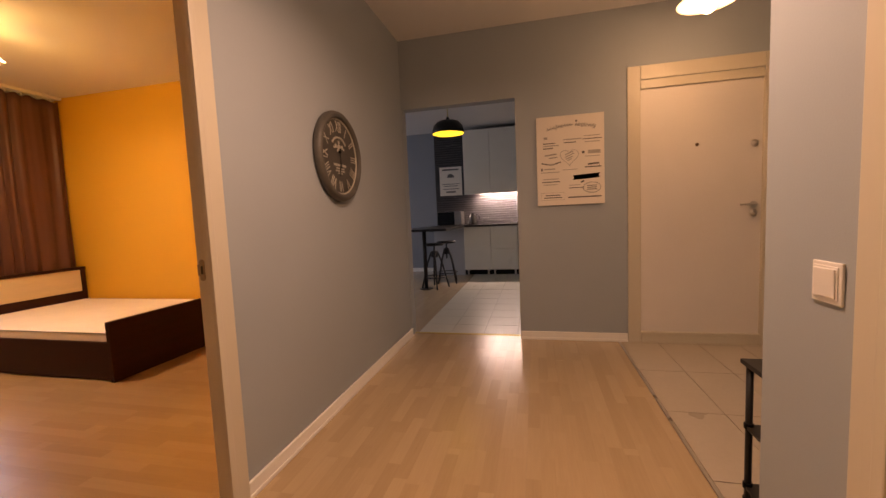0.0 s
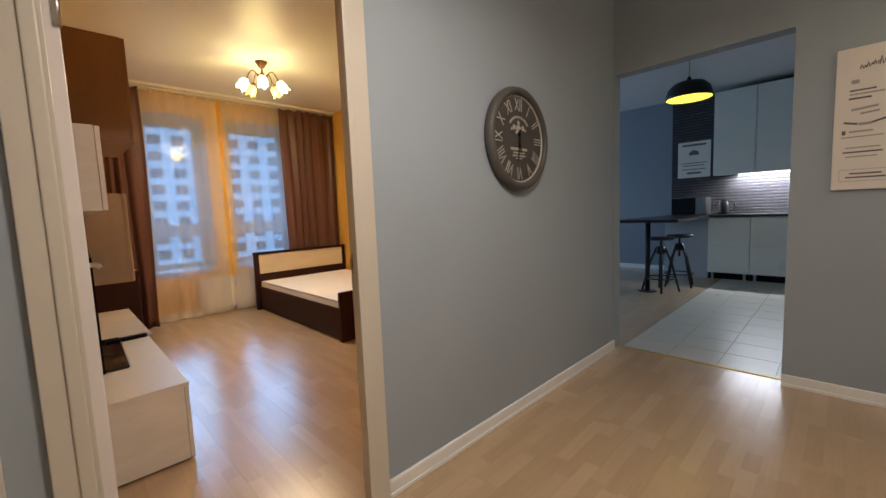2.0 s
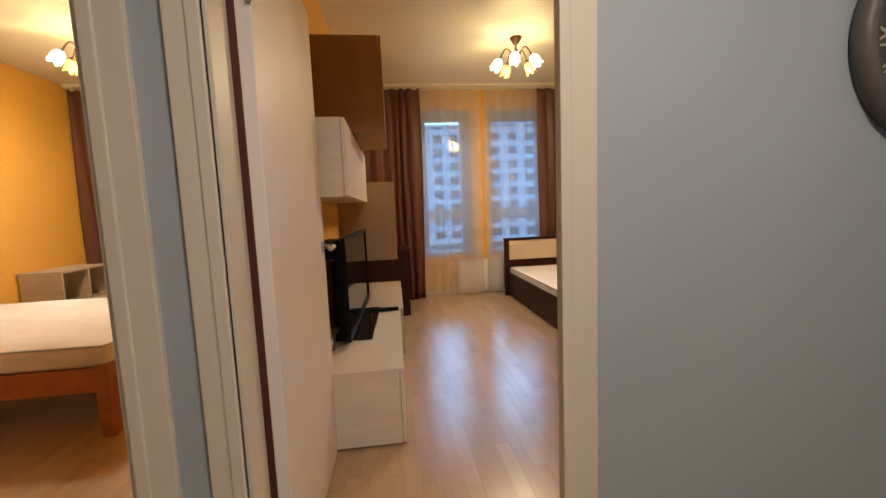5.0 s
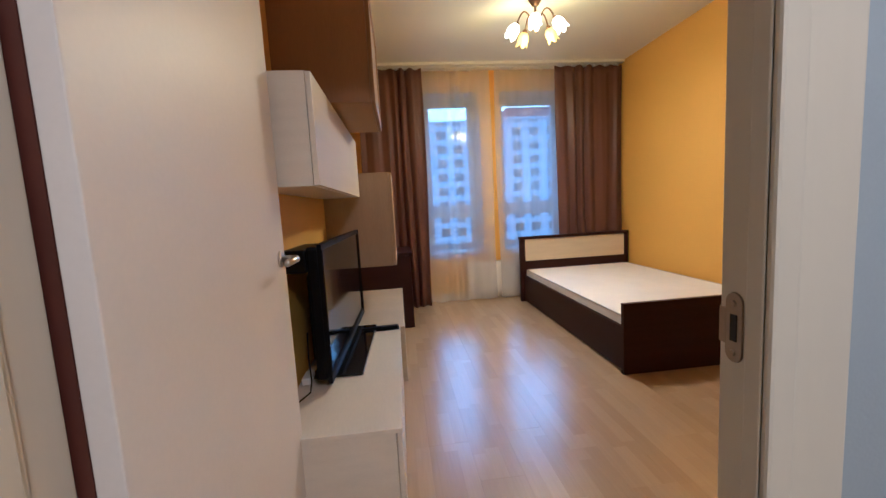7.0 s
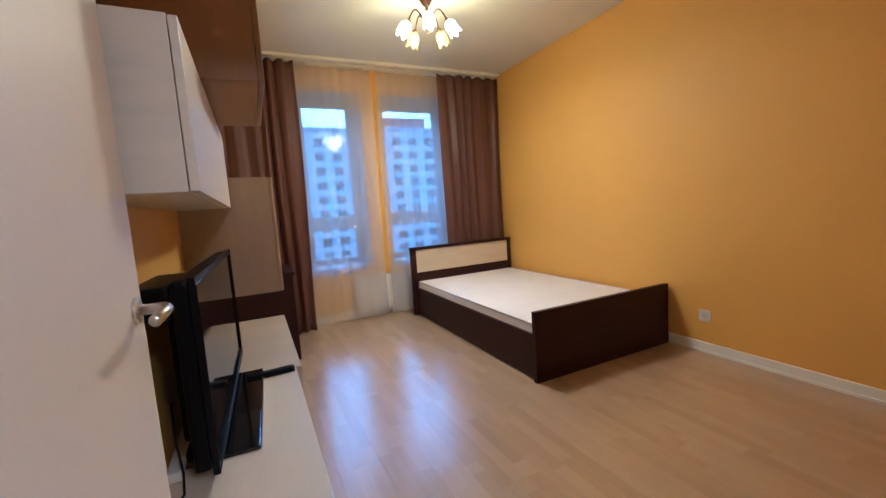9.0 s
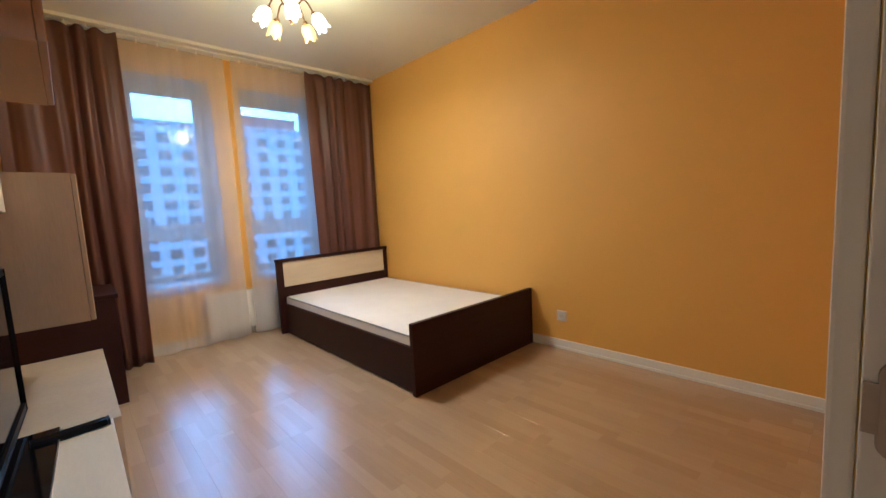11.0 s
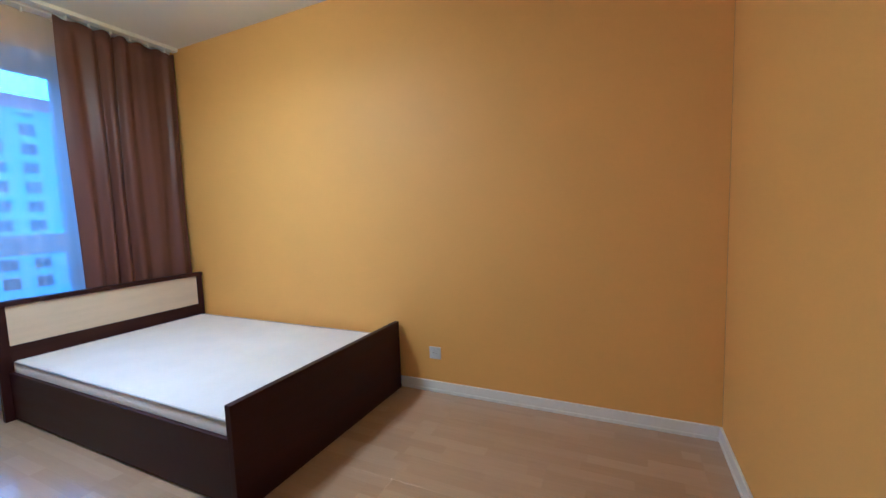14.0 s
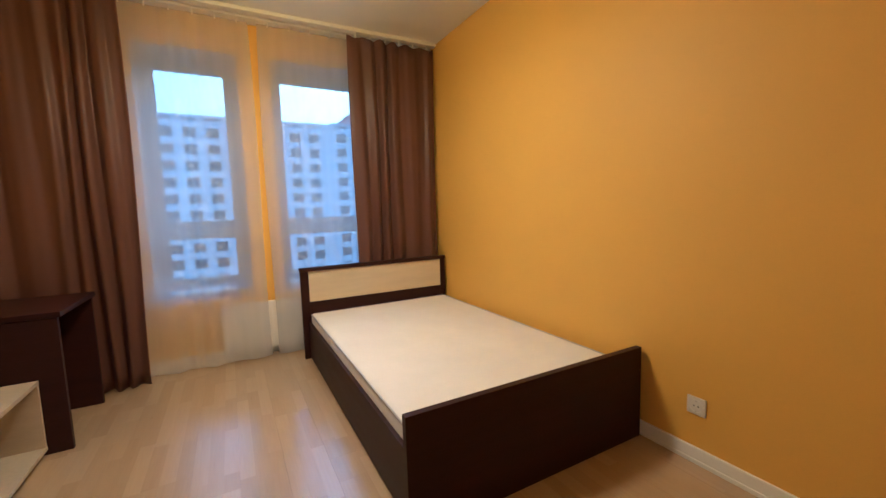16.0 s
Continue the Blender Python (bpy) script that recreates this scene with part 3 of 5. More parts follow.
part("head_bead", box(EX0 + 0.014, EX1 - 0.014, YK - 0.012, YK + 0.010, EZ - 0.052, EZ - 0.036, 0.004), M_TRIM, ED)
part("sill_board", box(EX0 + 0.014, EX1 - 0.014, YK - 0.012, YK + 0.04, 0.0, 0.072, 0.004), M_TRIM, ED)
part("sill_bead", box(EX0 + 0.014, EX1 - 0.014, YK - 0.018, YK + 0.02, 0.066, 0.094, 0.006), M_TRIM, ED)
part("peephole", lathe([(0.013, 0), (0.013, 0.004), (0.008, 0.006), (0.0, 0.004)], pose(1.331, YK + 0.012, 1.637, 90), 20), M_BRONZE, ED, "dark peephole", True)
eh = part("door_handle", tube([(1.735, YK + 0.01, 1.14), (1.735, YK - 0.035, 1.14), (1.725, YK - 0.045, 1.14), (1.62, YK - 0.046, 1.142)], 0.009, 12), M_STEEL, ED, "steel lever handle", True)
part("rose", lathe([(0.027, 0), (0.027, 0.007), (0.0, 0.009)], pose(1.735, YK + 0.012, 1.14, 90), 24), M_STEEL, eh)
for z in (1.072, 1.617):
    kn = part("lock_rosette", lathe([(0.027, 0), (0.027, 0.006), (0.015, 0.008), (0.012, 0.022), (0.0, 0.022)], pose(1.735, YK + 0.012, z, 90), 24), M_STEEL, ED, "steel lock rosette", True)
    part("thumb_turn", box(1.733, 1.737, YK - 0.022, YK - 0.008, z - 0.014, z + 0.014, 0.001), M_STEEL, kn)


# ---- windows ----
def window(name, w, label):
    y0, y1 = w
    ob = thing(name, (XO + 0.06, (y0 + y1) / 2, WZ0), label, "window")
    ob["kind"] = "structure"
    xa, xc = XO + 0.02, XO + 0.09
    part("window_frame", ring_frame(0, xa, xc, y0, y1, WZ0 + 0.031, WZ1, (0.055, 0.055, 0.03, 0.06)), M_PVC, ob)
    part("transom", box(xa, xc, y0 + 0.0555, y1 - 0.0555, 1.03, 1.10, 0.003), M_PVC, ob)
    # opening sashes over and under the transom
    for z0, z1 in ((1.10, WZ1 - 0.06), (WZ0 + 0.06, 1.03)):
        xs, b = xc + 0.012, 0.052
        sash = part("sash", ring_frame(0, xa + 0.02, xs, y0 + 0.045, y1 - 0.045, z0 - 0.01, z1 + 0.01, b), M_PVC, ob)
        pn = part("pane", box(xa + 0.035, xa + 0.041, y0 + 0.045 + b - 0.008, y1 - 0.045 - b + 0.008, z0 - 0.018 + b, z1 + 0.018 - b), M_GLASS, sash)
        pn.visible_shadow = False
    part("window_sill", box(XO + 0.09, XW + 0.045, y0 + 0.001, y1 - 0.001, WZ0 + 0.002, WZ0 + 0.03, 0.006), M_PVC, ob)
    return ob


window("window_1", W1, "white plastic window with a low transom")
window("window_2", W2, "white plastic window with a low transom")
window("window_3", W3, "white plastic window behind a voile curtain")
# unseen window, the opening for the kitchen's added area lamp
window("window_4", W4, "white plastic kitchen window, out of view")


# ---- bedroom: bed ----
def bed():
    y0, y1, xh, xf = 2.235, 3.505, -5.165, -3.085
    ob = thing("bed", (-4.1, 2.87, 0), "dark wenge double bed with a cream headboard panel, unmade bare mattress", "bed")
    hb = part("headboard", box(xh + 0.003, xh + 0.029, y0 + 0.0285, y1 - 0.0455, 0.05, 0.465, 0.002), M_WENGE, ob)
    part("headboard_post", box(xh, xh + 0.032, y0 - 0.035, y0 + 0.028, 0, 0.7145, 0.002), M_WENGE, ob)
    part("headboard_post", box(xh, xh + 0.032, y1 - 0.045, y1 + 0.004, 0, 0.7145, 0.002), M_WENGE, ob)
    part("top_rail", box(xh - 0.004, xh + 0.040, y0 - 0.040, y1 + 0.006, 0.715, 0.747, 0.003), M_WENGE, ob)
    part("headboard_panel", box(xh + 0.006, xh + 0.026, y0 + 0.028, y1 - 0.045, 0.466, 0.714), M_CREAM, hb, "cream inset panel")
    part("footboard", box(xf - 0.032, xf, y0 - 0.012, y1, 0, 0.467, 0.002), M_WENGE, ob)
    part("side_rail", box(xh + 0.033, xf - 0.033, y0 + 0.008, y0 + 0.030, 0.012, 0.305, 0.002), M_WENGE, ob)
    part("side_rail", box(xh + 0.033, xf - 0.033, y1 - 0.030, y1 - 0.008, 0.012, 0.305, 0.002), M_WENGE, ob)
    part("slat_base", box(xh + 0.04, xf - 0.04, y0 + 0.031, y1 - 0.031, 0.20, 0.225), M_SHELF, ob)
    return ob


def mattress(name, label, x0, x1, y0, y1, z0, z1, sag=0.006):
    """A soft rounded block with a slightly quilted top and piped edges."""
    ob = thing(name, ((x0 + x1) / 2, (y0 + y1) / 2, z0), label, "mattress")
    bm = bmesh.new()
    nx, ny = 96, 64

    def rim(u):
        return (1 - (2 * u - 1) ** 16)

    top = [[None] * (ny + 1) for _ in range(nx + 1)]
    for i in range(nx + 1):
        for j in range(ny + 1):
            u, v = i / nx, j / ny
            x, y = x0 + 0.012 + (x1 - x0 - 0.024) * u, y0 + 0.012 + (y1 - y0 - 0.024) * v
            n = noise.noise((x * 3.1, y * 3.1, 4.0)) * sag + noise.noise((x * 9, y * 9, 1.0)) * sag * 0.5
            n += 0.0045 * max(0.0, noise.noise((x * 2.0 + y * 9.0, (x * 5.0 - y) * 0.35, 7.0))) * max(0.0, noise.noise((x * 1.7, y * 1.7, 2.5)) + 0.35)   # creases
            top[i][j] = bm.verts.new((x, y, z1 - 0.012 + (0.012 + n) * min(rim(u), rim(v))))
    for i in range(nx):
        for j in range(ny):
            bm.faces.new((top[i][j], top[i + 1][j], top[i + 1][j + 1], top[i][j + 1]))
    ring = [top[i][0] for i in range(nx + 1)] + [top[nx][j] for j in range(1, ny + 1)] + [top[i][ny] for i in range(nx - 1, -1, -1)] + [top[0][j] for j in range(ny - 1, 0, -1)]
    cx, cy = (x0 + x1) / 2, (y0 + y1) / 2
    prev = ring
    for out, z in ((0.010, z1 - 0.022), (0.012, (z0 + z1) / 2), (0.010, z0 + 0.015), (-0.004, z0)):
        now = []
        for v in ring:
            sx = 1 if v.co.x > cx else -1
            sy = 1 if v.co.y > cy else -1
            ex = abs(v.co.x - (x1 - 0.012 if sx > 0 else x0 + 0.012)) < 1e-4
            ey = abs(v.co.y - (y1 - 0.012 if sy > 0 else y0 + 0.012)) < 1e-4
            k = 0.7 if ex and ey else 1
            now.append(bm.verts.new((v.co.x + sx * out * ex * k, v.co.y + sy * out * ey * k, z + 0.003 * noise.noise((v.co.x * 6, v.co.y * 6, z * 9)))))
        for a in range(len(ring)):
            c = (a + 1) % len(ring)
            bm.faces.new((prev[a], now[a], now[c], prev[c]))
        prev = now
    bm.faces.new(prev[::-1])
    bmesh.ops.recalc_face_normals(bm, faces=bm.faces)
    part("cover", bm, M_TICK, ob, "", True)
    for z, inset in ((z1 - 0.014, 0.004), (z0 + 0.012, 0.004)):
        loop = [(x0 + inset + 0.02, y0 + inset), (x1 - inset - 0.02, y0 + inset), (x1 - inset, y0 + inset + 0.02), (x1 - inset, y1 - inset - 0.02), (x1 - inset - 0.02, y1 - inset), (x0 + inset + 0.02, y1 - inset), (x0 + inset, y1 - inset - 0.02), (x0 + inset, y0 + inset + 0.02), (x0 + inset + 0.02, y0 + inset)]
        part("piping", tube([(*p, z) for p in loop], 0.0055, 8), M_PIPE, ob, "grey piping", True)
    return ob


bed()
mattress("mattress", "thin white mattress lying bare in the dark bed", -5.128, -3.122, 2.262, 3.488, 0.226, 0.380)


# ---- bedroom: curtains ----
def drape(name, label, y0, y1, x, z0, z1, folds, depth, material, category, group, seed, gather=1.0, thick=0.0025, flare=0.0):
    """Hanging cloth along y: folds deepen and wander towards the hem."""
    ob = thing(name, (x, (y0 + y1) / 2, z0), label, category, group)
    rnd = random.Random(seed)
    ph = [rnd.uniform(0, 6.28) for _ in range(4)]
    bm, nu, nv = bmesh.new(), folds * 14, 26
    grid = []
    for j in range(nv + 1):
        v = j / nv
        row = []
        for i in range(nu + 1):
            u = i / nu
            w = u * folds * 2 * math.pi
            a = depth * (0.55 + 0.45 * v)
            big = 0.65 + 0.35 * math.sin(u * 8.3 + ph[2])
            fx = a * big * (math.sin(w + 1.3 * math.sin(1.3 * u * 6.28 + ph[0]) + 0.8 * v * math.sin(u * 5 + ph[1])) + (0.22 * math.sin(2.3 * w + ph[2]) * (1 - v) if thick else 0))
            sway = 0.02 * v * math.sin(u * 7 + ph[3]) + 0.010 * math.sin(v * 5 + u * 11 + ph[0])
            mid = (y0 + y1) / 2
            y = mid + ((y0 + (y1 - y0) * u) - mid) * (gather + (1 - gather) * v) + sway + flare * u * v
            hem = 0.006 * math.sin(w * 0.5 + ph[1]) if j == nv else 0
            dip = -0.022 * math.sin(u * folds * math.pi) ** 2 * max(0.0, 1 - v * 9) if thick else 0
            row.append(bm.verts.new((x + fx, y, z1 + (z0 - z1) * v + hem + dip)))
        grid.append(row)
    for a, c in zip(grid, grid[1:]):
        for i in range(nu):
            bm.faces.new((a[i], a[i + 1], c[i + 1], c[i]))
    cl = part("cloth", bm, material, ob, "", True)
    if thick:
        s = cl.modifiers.new("thickness", "SOLIDIFY")
        s.thickness = thick
    else:
        # doubled cloth along the foot of the sheer panel
        hb = bmesh.new()
        rows = [[hb.verts.new((v.co.x + 0.004, v.co.y, z0 + 0.006 * math.sin(k * 0.22 + ph[1]) + h)) for k, v in enumerate(cl.data.vertices[nv * (nu + 1):])] for h in (0.0, 0.085)]
        for k in range(nu):
            hb.faces.new((rows[0][k], rows[0][k + 1], rows[1][k + 1], rows[1][k]))
        part("hem", hb, material, ob, "", True)
    # heading tape with small hooks
    for k in range(folds):
        yk = y0 + (y1 - y0) * (k + 0.5) / folds
        part("hook", box(x - 0.010, x + 0.010, yk - 0.005, yk + 0.005, z1 - 0.012, z1 + 0.018, 0.002), M_WHITEPL, ob)
    return ob


ZR = CB - 0.030
drape("curtain", "brown satin curtain drawn to the window's side", 0.50, 1.20, -5.23, 0.012, ZR - 0.02, 6, 0.038, M_CURT, "curtain", "brown curtains", 3)
drape("curtain", "brown satin curtain hanging behind the bed's headboard", 2.71, 3.50, -5.23, 0.012, ZR - 0.02, 6, 0.038, M_CURT, "curtain", "brown curtains", 5)
drape("voile_curtain", "sheer white voile curtain over the window", 1.12, 1.965, -5.34, 0.02, ZR - 0.02, 6, 0.010, M_SHEER, "curtain", "voile curtains", 7, thick=0)
drape("voile_curtain", "sheer white voile curtain over the window", 2.03, 2.98, -5.34, 0.02, ZR - 0.02, 6, 0.010, M_SHEER, "curtain", "voile curtains", 9, gather=1.0, thick=0)
rail = thing("curtain_rail", (-5.29, 1.94, CB), "white two-track curtain rail fixed to the ceiling", "curtain rail")
part("track", box(-5.265, -5.195, YS + 0.01, YN - 0.01, CB - 0.030, CB - 0.001, 0.004), M_WHITEPL, rail)
part("track", box(-5.372, -5.308, YS + 0.01, YN - 0.01, CB - 0.030, CB - 0.001, 0.004), M_WHITEPL, rail)
drape("curtain", "brown satin curtain in the second bedroom", -2.72, -2.13, -5.23, 0.012, ZR - 0.02, 6, 0.040, M_CURT, "curtain", "brown curtains", 13, flare=0.26)
drape("voile_curtain", "sheer white voile curtain in the second bedroom", -2.22, -0.80, -5.34, 0.02, ZR - 0.02, 8, 0.010, M_SHEER, "curtain", "voile curtains", 15, thick=0)
rail2 = thing("curtain_rail", (-5.29, -1.3, CB), "white two-track curtain rail fixed to the ceiling", "curtain rail")
part("track", box(-5.265, -5.195, -2.74, 0.26, CB - 0.030, CB - 0.001, 0.004), M_WHITEPL, rail2)
part("track", box(-5.372, -5.308, -2.74, 0.26, CB - 0.030, CB - 0.001, 0.004), M_WHITEPL, rail2)


# ---- bedroom: radiator ----
rad = thing("radiator", (-5.44, 2.1, 0.06), "white panel radiator under the windows", "radiator")
part("panel", box(-5.425, -5.405, 1.63, 2.62, 0.075, 0.455, 0.006), M_WHITEPL, rad)
part("back_panel", box(-5.475, -5.46, 1.63, 2.62, 0.075, 0.455, 0.004), M_WHITEPL, rad)
for k in range(24):
    part("grille_bar", box(-5.459, -5.426, 1.64 + 0.04 * k, 1.66 + 0.04 * k, 0.448, 0.456), M_WHITEPL, rad)
for k in range(18):
    part("rib", box(-5.4052, -5.4005, 1.665 + 0.053 * k, 1.685 + 0.053 * k, 0.10, 0.43, 0.002), M_WHITEPL, rad)
for y in (2.05, 2.10):
    part("pipe", tube([(-5.44, y, 0.0), (-5.44, y, 0.08)], 0.009), M_WHITEPL, rad, "", True)
part("valve", lathe([(0.016, 0), (0.020, 0.01), (0.020, 0.04), (0.012, 0.05), (0, 0.05)], pose(-5.40, 2.125, 0.055, 0, 90), 16), M_WHITEPL, rad, "", True)
for y in (1.8, 2.45):
    part("bracket", box(-5.498, -5.476, y, y + 0.03, 0.12, 0.42), M_WHITEPL, rad)


# ---- bedroom: sockets and switches ----
def socket(name, m, label, group=""):
    ob = new(name)
    ob.matrix_basis = m
    tagged(ob, label, "socket", group)
    part("plate", onto(box(-0.041, 0.041, -0.041, 0.041, 0, 0.009, 0.004), m), M_WHITEPL, ob)
    part("insert", onto(lathe([(0.030, 0.009), (0.030, 0.012), (0.027, 0.012), (0.0265, 0.0095), (0.0, 0.0095)], Matrix.Identity(4), 28), m), M_WHITEPL, ob)
    for s in (-0.0095, 0.0095):
        part("hole", onto(lathe([(0.0032, 0.0090), (0.0032, 0.0101), (0, 0.0101)], pose(s, 0, 0), 10), m), M_DARK, ob)
    for s in (-0.024, 0.024):
        part("earth_clip", onto(box(-0.003, 0.003, s - 0.003, s + 0.003, 0.009, 0.0115), m), M_STEEL, ob)
    return ob


def switch(name, m, label, group=""):
    ob = new(name)
    ob.matrix_basis = m
    tagged(ob, label, "light switch", group)
    part("plate", onto(box(-0.042, 0.042, -0.042, 0.042, 0, 0.006, 0.0028), m), M_WHITEPL, ob)
    part("frame_step", onto(box(-0.034, 0.034, -0.034, 0.034, 0.006, 0.0082, 0.0015), m), M_WHITEPL, ob)
    part("rocker", onto(box(-0.0295, 0.0295, -0.0295, 0.0295, 0.0070, 0.0112, 0.002), m @ pose(0, 0, 0, 2.0)), M_WHITEPL, ob)
    return ob


socket("power_socket", pose(-2.825, YN, 0.268, 90), "white wall socket above the baseboard")
switch("light_switch", pose(XB, 1.46, 0.985, 90, 0, -90), "white rocker light switch by the door")
switch("light_switch", pose(XE, 0.915, 0.985, 90, 0, -90), "white rocker light switch in the hall")


# ---- ceiling lamps with tulip shades ----
def chandelier(x, y, z, label, turn):
    ob = thing("chandelier", (x, y, z), label, "ceiling lamp", "tulip chandeliers")
    part("canopy", lathe([(0.055, 0), (0.055, -0.008), (0.046, -0.02), (0.026, -0.055), (0.014, -0.062), (0, -0.062)], pose(x, y, z), 28), M_BRONZE, ob, "bronze canopy", True)
    part("stem", lathe([(0.009, -0.06), (0.009, -0.10), (0.022, -0.115), (0.009, -0.13), (0.009, -0.165), (0.030, -0.18), (0.034, -0.202), (0.022, -0.222), (0.008, -0.232), (0.012, -0.244), (0, -0.252)], pose(x, y, z), 20), M_BRONZE, ob, "", True)
    for k in range(5):
        a = radians(turn + 72 * k + 3 * math.sin(k * 2.3))
        c, s = math.cos(a), math.sin(a)
        pts = []
        for q in range(13):
            u = q / 12
            r = 0.02 + 0.125 * u
            h = -0.185 + 0.100 * math.sin(math.pi * min(u * 0.92, 1)) - 0.02 * u
            pts.append((x + r * c, y + r * s, z + h))
        arm = part("arm", tube(pts, [0.0055] * 13, 8), M_BRONZE, ob, "", True)
        tip = Vector(pts[-1])
        axis = Vector((0.62 * c, 0.62 * s, -1)).normalized()
        m = Matrix.Translation(tip) @ axis.to_track_quat("Z", "Y").to_matrix().to_4x4()
        part("shade_cup", lathe([(0.008, -0.012), (0.016, -0.004), (0.022, 0.012), (0.0, 0.012)], m, 16), M_BRONZE, arm, "", True)
        bm = bmesh.new()
        prof = [(0.017, 0.010), (0.034, 0.026), (0.043, 0.050), (0.044, 0.072), (0.040, 0.092), (0.046, 0.112)]
        n = 30
        rings = []
        for r, h in prof:
            ring = []
            for q in range(n):
                t = 2 * math.pi * q / n
                w = (h / 0.112) ** 2
                rr = r * (1 + 0.10 * w * math.cos(5 * t))
                hh = h + 0.012 * w * math.cos(5 * t)
                ring.append(bm.verts.new(m @ Vector((rr * math.cos(t), rr * math.sin(t), hh))))
            rings.append(ring)
        for a0, c0 in zip(rings, rings[1:]):
            for q in range(n):
                bm.faces.new((a0[q], a0[(q + 1) % n], c0[(q + 1) % n], c0[q]))
        lit = k in (0, 1, 4)
        sh = part("shade", bm, M_SHADE if lit else M_AMBER, arm, "lit frosted glass tulip shade" if lit else "amber glass tulip shade", True)
        so = sh.modifiers.new("thickness", "SOLIDIFY")
        so.thickness = 0.003
    return ob


chandelier(-3.90, 2.005, CB, "bronze chandelier with five tulip glass shades, lit", -22)
chandelier(-3.90, -1.60, CB, "bronze chandelier with five tulip glass shades, lit, in the second bedroom", 31)


# ---- bedroom: cabinets along the south wall ----
def cabinet(name, label, x0, x1, y0, y1, z0, z1, body, front, gap=0.0035, front_t=0.018, group="wall cabinets", doors=1, frame_front=False):
    """Body board box with a separate overlay front on its y1 side; x0 is the end towards the window."""
    ob = thing(name, ((x0 + x1) / 2, (y0 + y1) / 2, z0), label, "cabinet", group)
    yb, t = y1 - front_t - 0.002, 0.018
    part("end_panel", box(x1 - t, x1, y0, yb, z0, z1, 0.0015), body, ob)
    part("end_panel", box(x0, x0 + t, y0, yb, z0, z1, 0.0015), body, ob)
    part("top_panel", box(x0 + t, x1 - t, y0, yb, z1 - t, z1, 0.001), body, ob)
    part("bottom_panel", box(x0 + t, x1 - t, y0, yb, z0, z0 + t, 0.001), body, ob)
    part("back_panel", box(x0 + t, x1 - t, y0, y0 + 0.006, z0 + t, z1 - t), body, ob)
    w = (x1 - x0) / doors
    for k in range(doors):
        a, c = x0 + w * k + gap / 2, x0 + w * (k + 1) - gap / 2
        if frame_front:
            f = part("door", ring_frame(1, yb + 0.002, y1, a, c, z0 + 0.002, z1 - 0.002, 0.055), front, ob)
            part("door_panel", box(a + 0.055, c - 0.055, yb + 0.005, y1 - 0.006, z0 + 0.057, z1 - 0.057), front, f)
        else:
            part("door", box(a, c, yb + 0.002, y1, z0 + 0.002, z1 - 0.002, 0.002), front, ob)
    return ob


cabinet("wall_cabinet", "ivory wall cabinet hung on the orange wall", -3.545, -2.16, YS, 0.600, 1.235, 1.605, M_IVORY, M_IVORY)
cabinet("wall_cabinet", "brown oak wall cabinet hung high on the wall", -3.345, -2.64, YS, 0.785, 1.625, 2.172, M_BROWN, M_BROWN, doors=1, frame_front=True)
cabinet("wall_cabinet", "beige oak wall cabinet hung over the desk end", -4.15, -3.590, YS, 0.820, 0.745, 1.400, M_BEIGE, M_BEIGE, frame_front=True)
tvs = cabinet("tv_stand", "long ivory television stand with a flap front", -3.26, -2.088, YS + 0.02, 0.815, 0.012, 0.378, M_IVORY, M_IVORY, group="low cabinets")
part("top_board", box(-3.262, -2.084, YS + 0.02, 0.818, 0.3785, 0.3965, 0.002), M_IVORY, tvs)
part("plinth", box(-3.24, -2.11, YS + 0.06, 0.76, 0.0, 0.0115), M_WENGE, tvs)
low = thing("low_shelf", (-3.9, 0.6, 0), "pale open low shelf beside the television stand", "shelf", "low cabinets")
for z0, z1, n in ((0.375, 0.395, "top_board"), (0.03, 0.05, "bottom_board")):
    part(n, box(-4.495, -3.265, YS + 0.02, 0.845, z0, z1, 0.002), M_SHELF, low)
for x in (-4.495, -3.285):
    part("end_panel", box(x, x + 0.018, YS + 0.02, 0.843, 0.0505, 0.3745), M_SHELF, low)
part("back_panel", box(-4.477, -3.285, YS + 0.02, YS + 0.03, 0.0505, 0.3745), M_SHELF, low)
part("plinth", box(-4.48, -3.28, YS + 0.06, 0.80, 0.0, 0.0295), M_SHELF, low)

desk = thing("desk", (-4.85, 0.65, 0), "dark wenge desk standing in the corner by the curtain", "desk")
part("desktop", box(-5.10, -4.498, YS + 0.005, 0.955, 0.700, 0.728, 0.003), M_WENGE, desk)
part("side_panel", box(-4.530, -4.502, YS + 0.01, 0.940, 0, 0.6995, 0.002), M_WENGE, desk)
part("side_panel", box(-5.095, -5.067, YS + 0.01, 0.940, 0, 0.6995, 0.002), M_WENGE, desk)
part("back_panel", box(-5.066, -4.531, YS + 0.02, YS + 0.038, 0.25, 0.6995), M_WENGE, desk)

# television on the stand, turned a little to the room
tv_m = pose(-2.99, 0.545, 0.397, 0, 0, 180 - 1.75)   # local x along the screen, local -y behind it


def on_tv(bm):
    return onto(bm, tv_m)


tv = thing("television", (-2.98, 0.545, 0.397), "black flat television on a glossy stand, switched off", "television")
part("housing", on_tv(box(-0.56, 0.56, 0.012, 0.060, 0.045, 0.612, 0.014)), M_BLACK, tv)
part("bezel", on_tv(ring_frame(1, 0.011, -0.004, -0.57, 0.57, 0.035, 0.620, (0.018, 0.018, 0.035, 0.024))), M_BLACK, tv)
part("screen", on_tv(box(-0.552, 0.552, 0.001, 0.008, 0.070, 0.596)), M_SCREEN, tv, "glossy black screen")
part("rear_speaker", on_tv(box(-0.555, -0.20, 0.061, 0.165, 0.505, 0.600, 0.010)), M_BLACK, tv)
